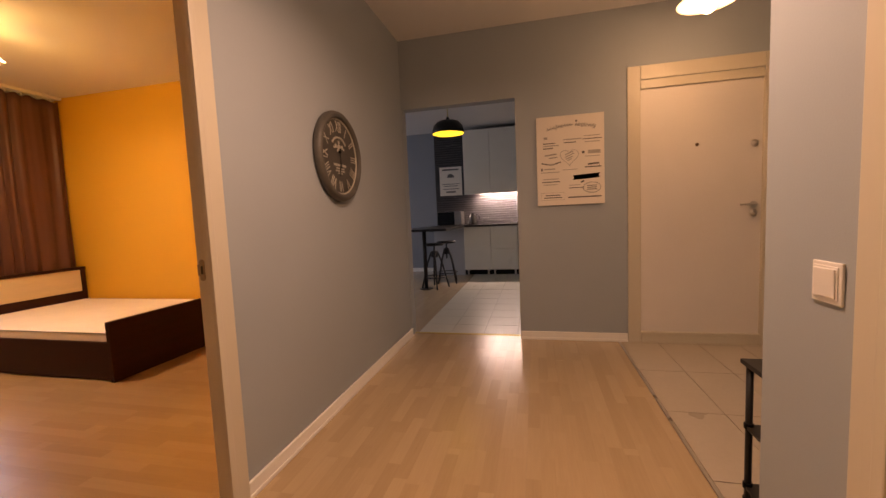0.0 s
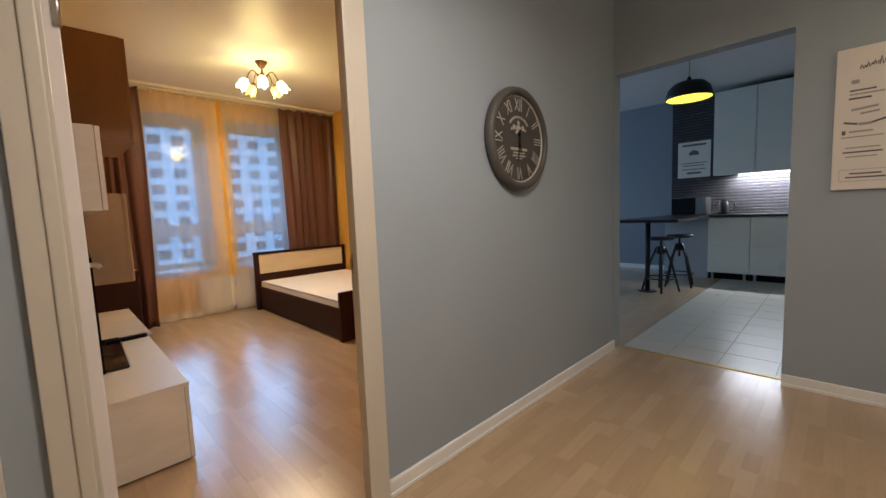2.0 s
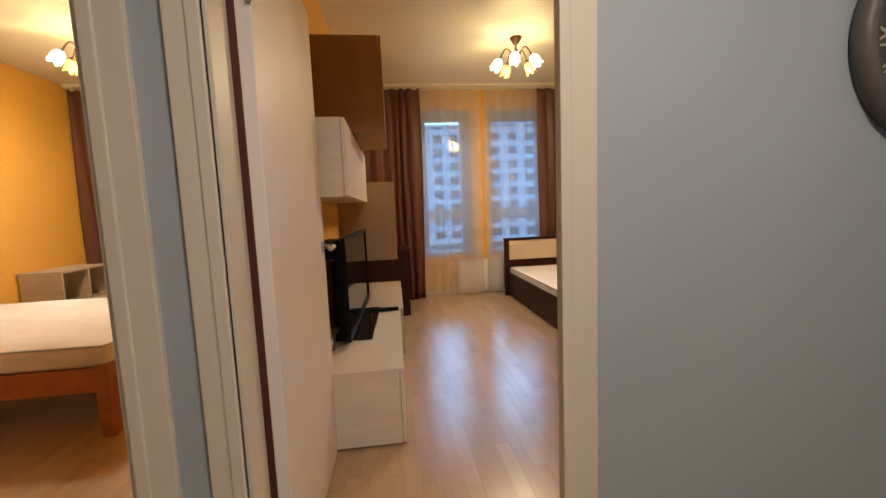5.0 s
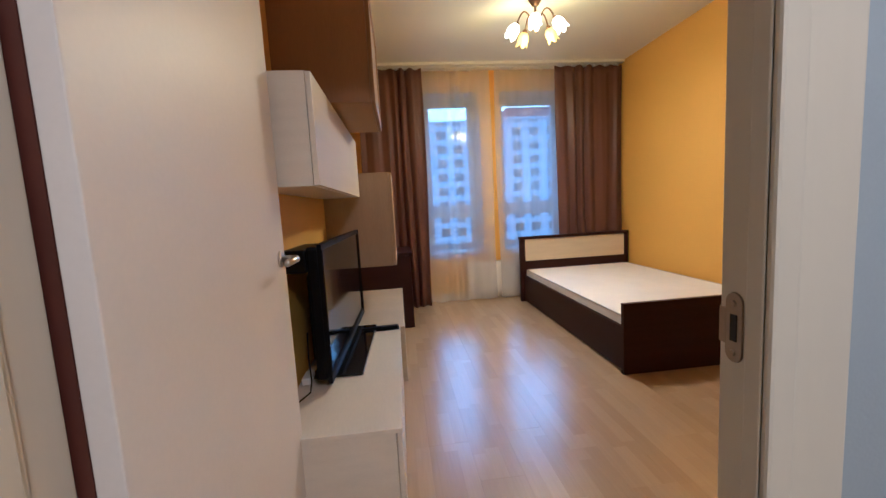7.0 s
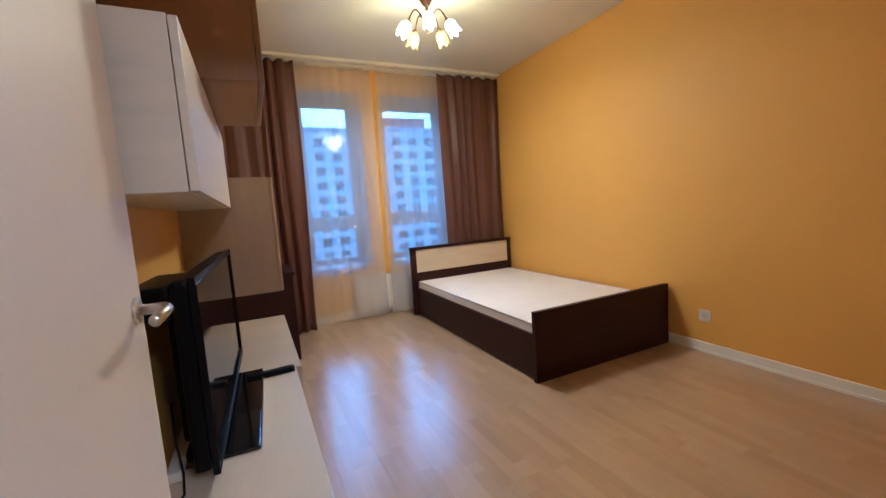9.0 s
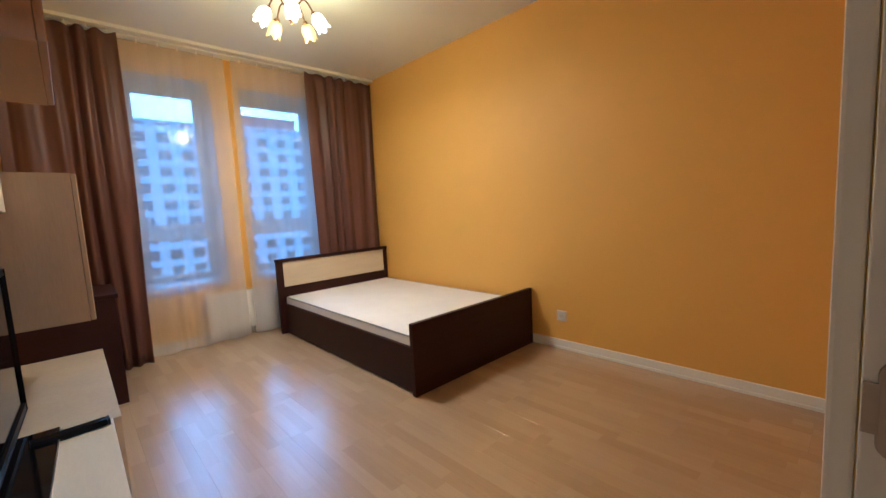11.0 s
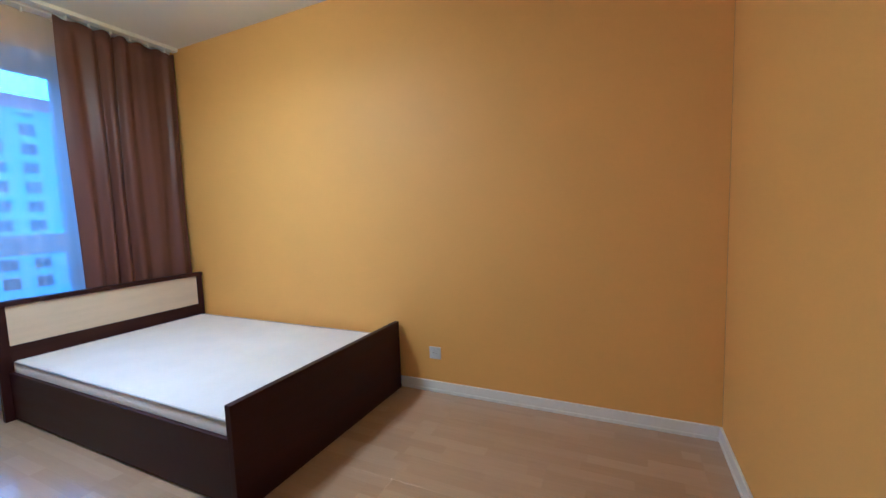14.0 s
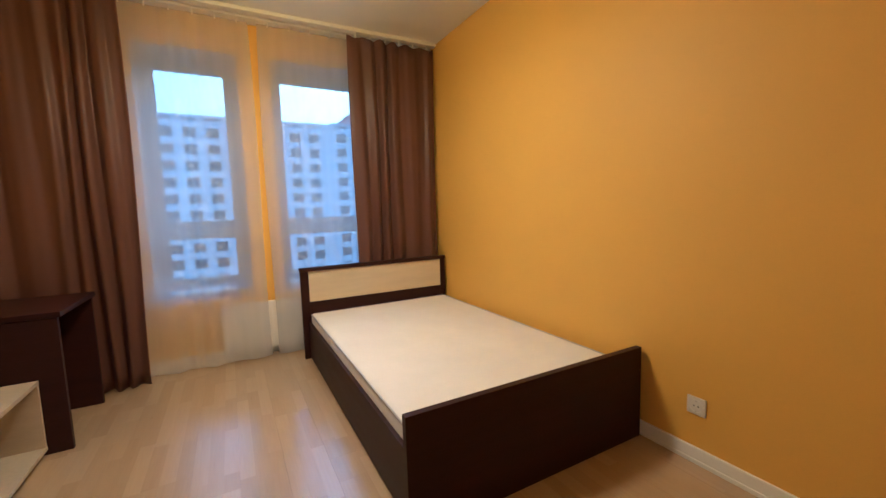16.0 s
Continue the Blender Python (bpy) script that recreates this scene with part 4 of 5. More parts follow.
part("rear_cover", on_tv(box(-0.42, 0.42, 0.061, 0.105, 0.08, 0.48, 0.015)), M_BLACK, tv)
for k in range(21):
    part("vent_slot", on_tv(box(-0.30 + 0.03 * k, -0.285 + 0.03 * k, 0.1055, 0.107, 0.40, 0.45)), M_DARK, tv)
part("neck", on_tv(box(-0.07, 0.07, 0.012, 0.055, 0.0125, 0.0445, 0.004)), M_BLACK, tv)
bs = part("base", on_tv(box(-0.43, 0.33, -0.110, 0.120, 0.0, 0.012, 0.005)), M_SCREEN, tv, "glossy black glass base")
part("base_trim", on_tv(box(-0.425, 0.325, -0.1145, -0.1105, 0.001, 0.010)), M_STEEL, bs)
sb = thing("black_bar_box", (-3.20, 0.74, 0.397), "slim black receiver bar lying on the stand", "electronics")
part("body", onto(box(-0.02, 0.02, -0.13, 0.08, 0.0005, 0.026, 0.005), pose(-3.215, 0.72, 0.397, 0, 0, 4)), M_BLACK, sb)
part("cap", onto(box(-0.0205, 0.0205, 0.0805, 0.088, 0.001, 0.0255, 0.002), pose(-3.215, 0.72, 0.397, 0, 0, 4)), M_BLACKM, sb)
cable = thing("power_cable", (-2.5, 0.42, 0.397), "white cable coiled behind the television", "cable")
part("lead", tube([(-2.62, 0.40, 0.60), (-2.56, 0.41, 0.50), (-2.50, 0.43, 0.42), (-2.42, 0.44, 0.403), (-2.34, 0.41, 0.403), (-2.28, 0.38, 0.403)], 0.0035, 8), M_BLACK, cable, "black lead", True)
part("plug", box(-2.60, -2.50, 0.385, 0.425, 0.3985, 0.43, 0.008), M_WHITEPL, cable, "white power strip")

# a short white cable end on the floor by the latch jamb
wc = thing("floor_cable", (-1.13, 1.22, 0.004), "short white cable end lying by the door frame", "cable")
part("lead", tube([(-1.19, 1.175, 0.008), (-1.16, 1.165, 0.010), (-1.125, 1.165, 0.008), (-1.10, 1.185, 0.008), (-1.095, 1.235, 0.008), (-1.112, 1.285, 0.008)], 0.0045, 8), M_WHITEPL, wc, "", True)


# ---- hall: wall clock ----
def clock():
    m = pose(XH, 2.262, 1.546, 90, 0, 90)
    ob = new("wall_clock")
    ob.matrix_basis = m
    tagged(ob, "large round pewter wall clock with roman numerals", "clock")
    R = 0.272
    part("rim", onto(lathe([(R - 0.02, 0.0), (R, 0.006), (R + 0.003, 0.025), (R - 0.004, 0.044), (R - 0.018, 0.052), (R - 0.030, 0.050), (R - 0.036, 0.043), (R - 0.040, 0.036), (R - 0.040, 0.020), (R - 0.02, 0.02)], Matrix.Identity(4), 72, closed=True), m), M_CLOCKRIM, ob, "pewter rim", True)
    part("face", onto(lathe([(R - 0.022, 0.010), (R - 0.022, 0.024), (0, 0.024)], Matrix.Identity(4), 72), m), M_CLOCKFACE, ob)
    part("inner_ring", onto(lathe([(R - 0.048, 0.024), (R - 0.045, 0.0285), (R - 0.041, 0.0295), (R - 0.039, 0.026), (R - 0.039, 0.0225), (R - 0.048, 0.0225)], Matrix.Identity(4), 72, closed=True), m), M_CLOCKNUM, ob)
    for k, s in enumerate(("XII", "I", "II", "III", "IIII", "V", "VI", "VII", "VIII", "IX", "X", "XI")):
        a = -radians(30 * k)
        at = pose(0, 0, 0, 0, 0, -30 * k) @ pose(0, 0.178, 0.026) @ Matrix.Diagonal((0.78, 1.25, 1, 1))
        part("numeral", onto(text(s, 0.075, at, 0.0015), m), M_CLOCKNUM, ob, "silver roman numeral")
    for k in range(60):
        part("minute_mark", onto(box(-0.0012, 0.0012, 0.2205, 0.2285, 0.024, 0.0255), m @ pose(0, 0, 0, 0, 0, -6 * k)), M_CLOCKNUM, ob)
    # printed crest and lines of small writing under the centre
    arc = [(0.092 * math.cos(t), 0.045 + 0.072 * math.sin(t), 0.0255) for t in [radians(28 + 124 * k / 16) for k in range(17)]]
    part("banner_arc", onto(tube(arc, 0.0065, 6), m), M_CLOCKNUM, ob)
    crest = bmesh.new()
    for cx, cy, r in ((0, 0.055, 0.022), (-0.040, 0.062, 0.014), (0.040, 0.062, 0.014), (0, 0.088, 0.012), (-0.020, 0.036, 0.009), (0.020, 0.036, 0.009), (-0.062, 0.052, 0.008), (0.062, 0.052, 0.008)):
        lathe([(r, 0.0245), (r * 0.7, 0.0262), (0, 0.0266)], pose(cx, cy, 0), 14, bm=crest)
    part("crest", onto(crest, m), M_CLOCKNUM, ob)
    for y, w, h in ((-0.052, 0.155, 0.007), (-0.072, 0.105, 0.0045), (-0.088, 0.12, 0.0045), (-0.102, 0.06, 0.0035)):
        part("writing_line", onto(box(-w / 2, w / 2, y - h, y + h, 0.024, 0.0253), m), M_CLOCKNUM, ob)
    for l, w, ang, z in ((0.105, 0.010, 187, 0.030), (0.150, 0.007, 172, 0.034)):
        part("pointer", onto(box(-w / 2, w / 2, -0.02, l, 0, 0.002, 0.0005), m @ pose(0, 0.03, z, 0, 0, ang)), M_BLACKM, ob, "black clock pointer")
    part("spindle", onto(lathe([(0.009, 0.024), (0.009, 0.038), (0, 0.039)], pose(0, 0.03, 0), 16), m), M_BLACKM, ob)


clock()


# ---- hall: canvas print ----
def canvas():
    x0, x1, z0, z1 = 0.075, 0.627, 1.203, 1.959
    m = pose((x0 + x1) / 2, YK, (z0 + z1) / 2, 90)
    ob = new("canvas_print")
    ob.matrix_basis = m
    tagged(ob, "cream canvas print with grey hand lettering", "picture")
    w, h, d = x1 - x0, z1 - z0, 0.022
    part("canvas", onto(box(-w / 2, w / 2, -h / 2, h / 2, 0, d, 0.003), m), M_PAPER, ob)

    def bar(cx, cy, bw, bh, ink=M_INK, ang=0):
        part("writing_line", onto(box(-bw / 2, bw / 2, -bh / 2, bh / 2, d - 0.001, d + 0.0008), m @ pose(cx, cy, 0, 0, 0, ang)), ink, ob)

    # title as a wavy run of strokes along a shallow arch
    rnd = random.Random(4)
    bm = bmesh.new()
    px = -0.185
    while px < 0.19:
        y = 0.285 - 0.75 * px * px + 0.012
        hh = rnd.choice((0.022, 0.028, 0.042))
        pts = [(px, y - hh / 2, d + 0.0006), (px + 0.006, y + hh / 2, d + 0.0006), (px + 0.013, y - hh / 2, d + 0.0006), (px + 0.021, y + hh * 0.2, d + 0.0006)]
        tube(pts, 0.0030, 5, bm=bm)
        px += 0.0235 + (0.02 if -0.01 < px < 0.02 else 0)
    part("title_writing", onto(bm, m), M_INK, ob)
    part("title_dot", onto(lathe([(0.008, d), (0.006, d + 0.001), (0, d + 0.001)], pose(0.055, 0.325, 0), 12), m), M_INK, ob)
    for cx, cy, bw, bh, ink, ang in (
        (-0.20, 0.198, 0.03, 0.02, M_INKLIGHT, 0), (-0.17, 0.152, 0.10, 0.008, M_INK, 0), (-0.155, 0.132, 0.13, 0.008, M_INKLIGHT, 0), (-0.18, 0.110, 0.085, 0.009, M_INK, 0),
        (-0.16, 0.055, 0.10, 0.012, M_INKLIGHT, 6), (-0.14, 0.030, 0.07, 0.010, M_INKLIGHT, 6), (-0.21, -0.02, 0.055, 0.010, M_INK, -14), (-0.155, -0.028, 0.05, 0.014, M_INKLIGHT, 0), (-0.105, -0.018, 0.06, 0.010, M_INK, 16),
        (-0.235, -0.068, 0.014, 0.022, M_INK, 0), (-0.17, -0.066, 0.09, 0.010, M_INKLIGHT, 0), (-0.165, -0.094, 0.16, 0.006, M_INKLIGHT, 0),
        (-0.16, -0.152, 0.13, 0.007, M_INKLIGHT, 0), (-0.16, -0.176, 0.15, 0.008, M_INK, 0), (-0.165, -0.200, 0.12, 0.007, M_INKLIGHT, 0),
        (0.02, 0.176, 0.15, 0.009, M_INKLIGHT, 0), (0.0, 0.150, 0.10, 0.008, M_INK, 0), (0.18, 0.195, 0.13, 0.006, M_INKLIGHT, 0), (0.18, 0.170, 0.15, 0.007, M_INK, 0), (0.18, 0.145, 0.12, 0.007, M_INKLIGHT, 0),
        (0.195, 0.06, 0.10, 0.03, M_INKLIGHT, 0), (0.18, 0.025, 0.12, 0.006, M_INKLIGHT, 0), (0.19, -0.040, 0.09, 0.014, M_INK, 3), (0.185, -0.065, 0.13, 0.009, M_INK, 0),
        (0.0, -0.078, 0.13, 0.005, M_INKLIGHT, 0), (0.10, -0.185, 0.03, 0.012, M_INK, 25), (0.035, -0.212, 0.09, 0.006, M_INKLIGHT, 0), (0.045, -0.235, 0.12, 0.006, M_INK, 0),
        (0.115, -0.315, 0.27, 0.011, M_INK, 0), (-0.145, -0.292, 0.12, 0.008, M_INK, 0), (-0.145, -0.312, 0.15, 0.008, M_INK, 0),
    ):
        bar(cx, cy, bw, bh, ink, ang)
    # dark ribbon
    rb = bmesh.new()
    vs = [rb.verts.new((x, y, d + 0.0012)) for x, y in ((0.02, -0.130), (0.24, -0.118), (0.228, -0.137), (0.242, -0.158), (0.02, -0.168), (0.034, -0.150))]
    rb.faces.new(vs)
    bmesh.ops.solidify(rb, geom=rb.faces[:], thickness=0.001)
    part("ribbon", onto(rb, m), M_RIBBON, ob, "dark grey ribbon")
    part("dot", onto(lathe([(0.012, d), (0.010, d + 0.001), (0, d + 0.001)], pose(0.108, 0.060, 0), 14), m), M_INK, ob)
    heart = [(0.075 * math.sin(t) ** 3 - 0.005, 0.030 + 0.0047 * (13 * math.cos(t) - 5 * math.cos(2 * t) - 2 * math.cos(3 * t) - math.cos(4 * t)), d + 0.0006) for t in [2 * math.pi * k / 40 for k in range(41)]]
    part("heart_outline", onto(tube(heart, 0.0022, 5), m), M_INKLIGHT, ob)
    for k, (y, bw) in enumerate(((0.062, 0.07), (0.042, 0.085), (0.022, 0.06), (0.004, 0.04))):
        bar(-0.005, y, bw, 0.008, M_INKLIGHT, 22)
    oval = [(0.175 + 0.070 * math.cos(t), -0.238 + 0.044 * math.sin(t), d + 0.0006) for t in [2 * math.pi * k / 36 for k in range(37)]]
    part("oval_outline", onto(tube(oval, 0.0022, 5), m), M_INK, ob)
    for y in (-0.222, -0.238, -0.254):
        bar(0.175, y, 0.08, 0.006, M_INK)
    fr = [(-0.245, -0.270), (-0.05, -0.270), (-0.05, -0.332), (-0.245, -0.332), (-0.245, -0.270)]
    part("box_outline", onto(tube([(x, y, d + 0.0005) for x, y in fr], 0.0018, 4), m), M_INKLIGHT, ob)


canvas()


# ---- hall: ceiling lamp over the entry ----
hl = thing("hall_lamp", (1.14, 2.90, CH), "white glass bell ceiling lamp, lit, with an unseen added copy", "ceiling lamp")
part("canopy", lathe([(0.06, 0), (0.055, -0.02), (0.02, -0.03), (0, -0.03)], pose(1.14, 2.90, CH), 24), M_STEEL, hl, "", True)
part("stem", tube([(1.14, 2.90, CH - 0.028), (1.14, 2.90, CH - 0.27)], 0.009), M_STEEL, hl, "", True)
hs = part("shade", lathe([(0.03, -0.262), (0.07, -0.272), (0.13, -0.30), (0.172, -0.345), (0.176, -0.352), (0.168, -0.348), (0.126, -0.306), (0.068, -0.279), (0.03, -0.270)], pose(1.14, 2.90, CH), 40, closed=True), mat("opal_glass", (0.75, 0.66, 0.52), 0.25, var=0.03), hl, "opal white glass shade", True)
part("bulb", lathe([(0.014, -0.272), (0.018, -0.292), (0.040, -0.325), (0.052, -0.365), (0.042, -0.402), (0.018, -0.420), (0, -0.424)], pose(1.14, 2.90, CH), 24), M_SHADE, hl, "lit bulb", True)

tagged(hl, group="hall ceiling lamps")
# added second lamp, unseen overhead, as a body for the hall's fill light
copy_thing(hl, pose(-0.05, 1.30, CH))

# ---- entry: black shoe rack behind the corner ----
rack = thing("shoe_rack", (1.12, 1.62, 0), "black metal shoe rack with a flat top", "shoe rack")
RX0, RX1, RY0, RY1, RZ = 0.815, 1.50, 1.30, 1.66, 0.54
part("top_board", box(RX0 - 0.012, RX1, RY0, RY1 + 0.01, RZ, RZ + 0.018, 0.003), M_BLACKM, rack)
for x in (RX0 + 0.012, RX1 - 0.03):
    for y in (RY0 + 0.02, RY1 - 0.012):
        leg = part("leg", tube([(x, y, 0.01), (x, y, RZ - 0.0005)], 0.012, 10), M_BLACKM, rack, "", True)
        part("foot", lathe([(0.016, 0), (0.016, 0.012), (0, 0.012)], pose(x, y, 0), 12), M_BLACK, leg)
        for z in (0.06, 0.30):
            part("collar", lathe([(0.0125, -0.012), (0.017, -0.010), (0.017, 0.010), (0.0125, 0.012)], pose(x, y, z), 12), M_BLACK, leg)
for z in (0.05, 0.29):
    part("shelf", box(RX0, RX1 - 0.02, RY0 + 0.01, RY1 - 0.002, z, z + 0.012, 0.002), M_BLACKM, rack)


# ---- second bedroom ----
def pine_bed():
    ob = thing("pine_bed", (-3.2, -1.7, 0), "orange-stained pine bed frame with a bare mattress", "bed")
    x0, x1, y0, y1 = -4.00, -2.46, -2.70, -0.750
    for x in (x0 + 0.035, x1 - 0.035):
        part("leg", box(x - 0.035, x + 0.035, y1 - 0.07, y1, 0, 0.402, 0.008), M_PINE, ob)
        part("leg", box(x - 0.035, x + 0.035, y0, y0 + 0.06, 0, 0.48, 0.008), M_PINE, ob)
    part("side_rail", box(x1 - 0.05, x1 - 0.018, y0 + 0.06, y1 - 0.07, 0.250, 0.385, 0.005), M_PINE, ob)
    part("side_rail", box(x0 + 0.018, x0 + 0.05, y0 + 0.06, y1 - 0.07, 0.250, 0.385, 0.005), M_PINE, ob)
    part("foot_rail", box(x0 + 0.07, x1 - 0.07, y1 - 0.05, y1 - 0.018, 0.250, 0.385, 0.005), M_PINE, ob)
    hd = part("headboard", box(x0 + 0.07, x1 - 0.07, y0 + 0.01, y0 + 0.04, 0.20, 0.56, 0.006), M_PINE, ob)
    scal = bmesh.new()
    for k in range(5):
        lathe([(0.045, -0.018), (0.055, 0), (0.045, 0.018)], pose(x0 - 0.02 - 0.012 * (k % 2), y0 + 0.03, 0.56 + 0.05 * k, 90), 16, bm=scal)
    part("carved_edge", scal, M_PINK, hd, "carved reddish scalloped end")
    part("slat_base", box(x0 + 0.05, x1 - 0.05, y0 + 0.06, y1 - 0.051, 0.34, 0.362), M_SHELF, ob)


pine_bed()
mattress("mattress", "white mattress lying bare on the pine bed", -3.975, -2.485, -2.63, -0.765, 0.387, 0.515, 0.016)
ss = thing("cube_shelf", (-4.67, -2.5, 0), "small pale open cube shelf beside the curtain", "shelf")
part("top_board", box(-5.03, -4.36, -2.735, -2.36, 0.69, 0.71, 0.002), M_SHELF, ss)
part("bottom_board", box(-5.01, -4.38, -2.73, -2.365, 0.03, 0.05), M_SHELF, ss)
part("middle_board", box(-5.01, -4.38, -2.73, -2.365, 0.36, 0.378), M_SHELF, ss)
for x in (-5.03, -4.71, -4.38):
    part("upright", box(x, x + 0.018, -2.73, -2.362, 0.0, 0.6895, 0.001), M_SHELF, ss)
part("back_panel", box(-5.01, -4.38, -2.735, -2.731, 0.05, 0.69), M_SHELF, ss)


# ---- kitchen beyond the hall ----
lowers = []
for k in range(4):
    x0 = -1.29 + 0.51 * k
    c = thing("base_cabinet", (x0 + 0.25, 7.7, 0), "white handleless kitchen base cabinet with two drawers", "cabinet", "kitchen base cabinets")
    part("body", box(x0 + 0.002, x0 + 0.506, 7.442, 7.98, 0.10, 0.925), M_KCAB, c)
    part("drawer_front", box(x0 + 0.003, x0 + 0.505, 7.42, 7.44, 0.105, 0.500, 0.002), M_KCAB, c)
    part("drawer_front", box(x0 + 0.003, x0 + 0.505, 7.42, 7.44, 0.506, 0.915, 0.002), M_KCAB, c)
    part("plinth", box(x0 + 0.002, x0 + 0.506, 7.50, 7.52, 0.0, 0.099), M_BLACK, c, "black recessed plinth")
    for x in (x0 + 0.06, x0 + 0.45):
        part("foot", lathe([(0.018, 0), (0.018, 0.08), (0.028, 0.099), (0, 0.099)], pose(x, 7.47, 0), 12), M_STEEL, c)
    c2 = thing("wall_cabinet", (x0 + 0.25, 7.83, 1.555), "white handleless kitchen wall cabinet", "cabinet", "kitchen wall cabinets")
    part("body", box(x0 + 0.002, x0 + 0.506, 7.672, 7.98, 1.56, 2.78), M_KCAB, c2)
    part("door", box(x0 + 0.003, x0 + 0.505, 7.65, 7.67, 1.552, 2.78, 0.002), M_KCAB, c2)
strip = thing("led_strip", (-0.3, 7.9, 1.54), "lit led strip under the wall cabinets", "lamp")
part("diffuser", box(-1.0, 0.7, 7.86, 7.88, 1.548, 1.5595), M_LED, strip)
part("channel", box(-1.0, 0.7, 7.8805, 7.895, 1.546, 1.5595), M_STEEL, strip)
top = thing("worktop", (-0.3, 7.7, 0.93), "black stone-look kitchen worktop", "worktop")
part("slab", box(-1.90, 0.75, 7.40, 7.985, 0.927, 0.965, 0.003), M_BLACKTOP, top)
bar = thing("bar_counter", (-1.6, 6.6, 0), "black bar counter on a single post", "table")
part("slab", box(-2.05, -1.27, 5.80, 7.398, 0.925, 0.962, 0.004), M_BLACKTOP, bar)
bp = part("post", tube([(-1.68, 6.02, 0.012), (-1.68, 6.02, 0.9245)], 0.03, 16), M_BLACKM, bar, "", True)
part("base_plate", lathe([(0.11, 0), (0.11, 0.008), (0.035, 0.014), (0, 0.014)], pose(-1.68, 6.02, 0), 24), M_BLACKM, bp)
side = thing("side_panel", (-1.6, 7.43, 0), "pale grey panel under the bar counter", "panel")
part("board", box(-1.88, -1.292, 7.43, 7.448, 0.02, 0.9265), M_KPANEL, side)
part("plinth", box(-1.88, -1.292, 7.435, 7.448, 0.0, 0.0195), M_KPANEL, side)
mw = thing("microwave", (-1.6, 7.75, 0.965), "black and silver microwave oven on the worktop", "microwave")
part("case", box(-1.84, -1.36, 7.62, 7.95, 0.972, 1.235, 0.006), M_STEEL, mw)
part("door", box(-1.835, -1.50, 7.605, 7.619, 0.978, 1.23, 0.003), M_SCREEN, mw, "black glass door")
part("control_panel", box(-1.497, -1.365, 7.608, 7.619, 0.978, 1.23, 0.002), M_STEEL, mw)
for x in (-1.80, -1.40):
    for y in (7.65, 7.92):
        part("foot", box(x - 0.015, x + 0.015, y - 0.015, y + 0.015, 0.965, 0.9715), M_BLACK, mw)
kt = thing("kettle", (-1.15, 7.72, 0.965), "dark electric kettle on the worktop", "kettle")
part("jug", lathe([(0.075, 0.012), (0.08, 0.03), (0.072, 0.13), (0.058, 0.19), (0.05, 0.20), (0, 0.203)], pose(-1.15, 7.72, 0.965), 24), M_KETTLE, kt, "", True)
part("base", lathe([(0.085, 0), (0.085, 0.011), (0, 0.011)], pose(-1.15, 7.72, 0.965), 24), M_BLACK, kt)
part("handle", tube([(-1.09, 7.72, 1.155), (-1.03, 7.72, 1.15), (-1.015, 7.72, 1.10), (-1.03, 7.72, 1.03), (-1.08, 7.72, 1.01)], 0.010, 8), M_BLACK, kt, "", True)
part("lid", lathe([(0.048, 0.2035), (0.04, 0.215), (0.012, 0.219), (0.010, 0.232), (0, 0.233)], pose(-1.15, 7.72, 0.965), 20), M_BLACK, kt, "", True)


def bar_stool(x, y, turn):
    ob = thing("bar_stool", (x, y, 0), "black metal bar stool with a round seat", "stool", "stools at the bar counter")
    part("seat", lathe([(0.0, 0.685), (0.15, 0.687), (0.165, 0.70), (0.165, 0.715), (0.15, 0.722), (0, 0.718)], pose(x, y, 0), 28), M_BLACKM, ob, "", True)
    part("screw_post", tube([(x, y, 0.42), (x, y, 0.686)], 0.014, 10), M_BLACKM, ob, "", True)
    part("hub", lathe([(0.0, 0.50), (0.05, 0.50), (0.06, 0.53), (0.05, 0.60), (0, 0.60)], pose(x, y, 0), 18), M_BLACKM, ob, "", True)
    for k in range(4):
        a = radians(turn + 90 * k)
        c, s = math.cos(a), math.sin(a)
        part("leg", tube([(x + 0.05 * c, y + 0.05 * s, 0.585), (x + 0.12 * c, y + 0.12 * s, 0.40), (x + 0.22 * c, y + 0.22 * s, 0.0)], 0.014, 8), M_BLACKM, ob, "", True)
    ring = [(x + 0.175 * math.cos(t), y + 0.175 * math.sin(t), 0.18) for t in [2 * math.pi * k / 28 for k in range(29)]]
    part("foot_ring", tube(ring, 0.009, 6), M_BLACKM, ob, "", True)


bar_stool(-1.55, 6.12, 20)
bar_stool(-1.46, 6.62, 55)

# dark ribbed wall panel, with each rib proud of its board
rb = thing("ribbed_splashback", (-0.6, 7.99, 0.97), "dark glossy ribbed wall panel behind the worktop", "splashback")
part("backing", box(-1.94, 0.75, 7.985, 7.998, 0.966, 2.855), M_DARK, rb)
for k in range(41):
    z = 0.970 + 0.0455 * k
    x1 = 0.75 if z < 1.53 else -1.295
    part("rib", box(-1.938, x1, 7.966, 7.9845, z, z + 0.031, 0.007, seg=3), M_SPLASH, rb)
kp = thing("wall_poster", (-1.62, 7.97, 1.85), "small white paper poster with dark printing", "poster")
part("sheet", box(-1.845, -1.385, 7.960, 7.9655, 1.565, 2.145), M_PAPER, kp)
for z, w, h in ((2.09, 0.34, 0.03), (1.80, 0.36, 0.012), (1.76, 0.30, 0.012), (1.70, 0.34, 0.012), (1.64, 0.20, 0.03)):
    part("writing_line", box(-1.615 - w / 2, -1.615 + w / 2, 7.9585, 7.9598, z - h / 2, z + h / 2), M_INK, kp)
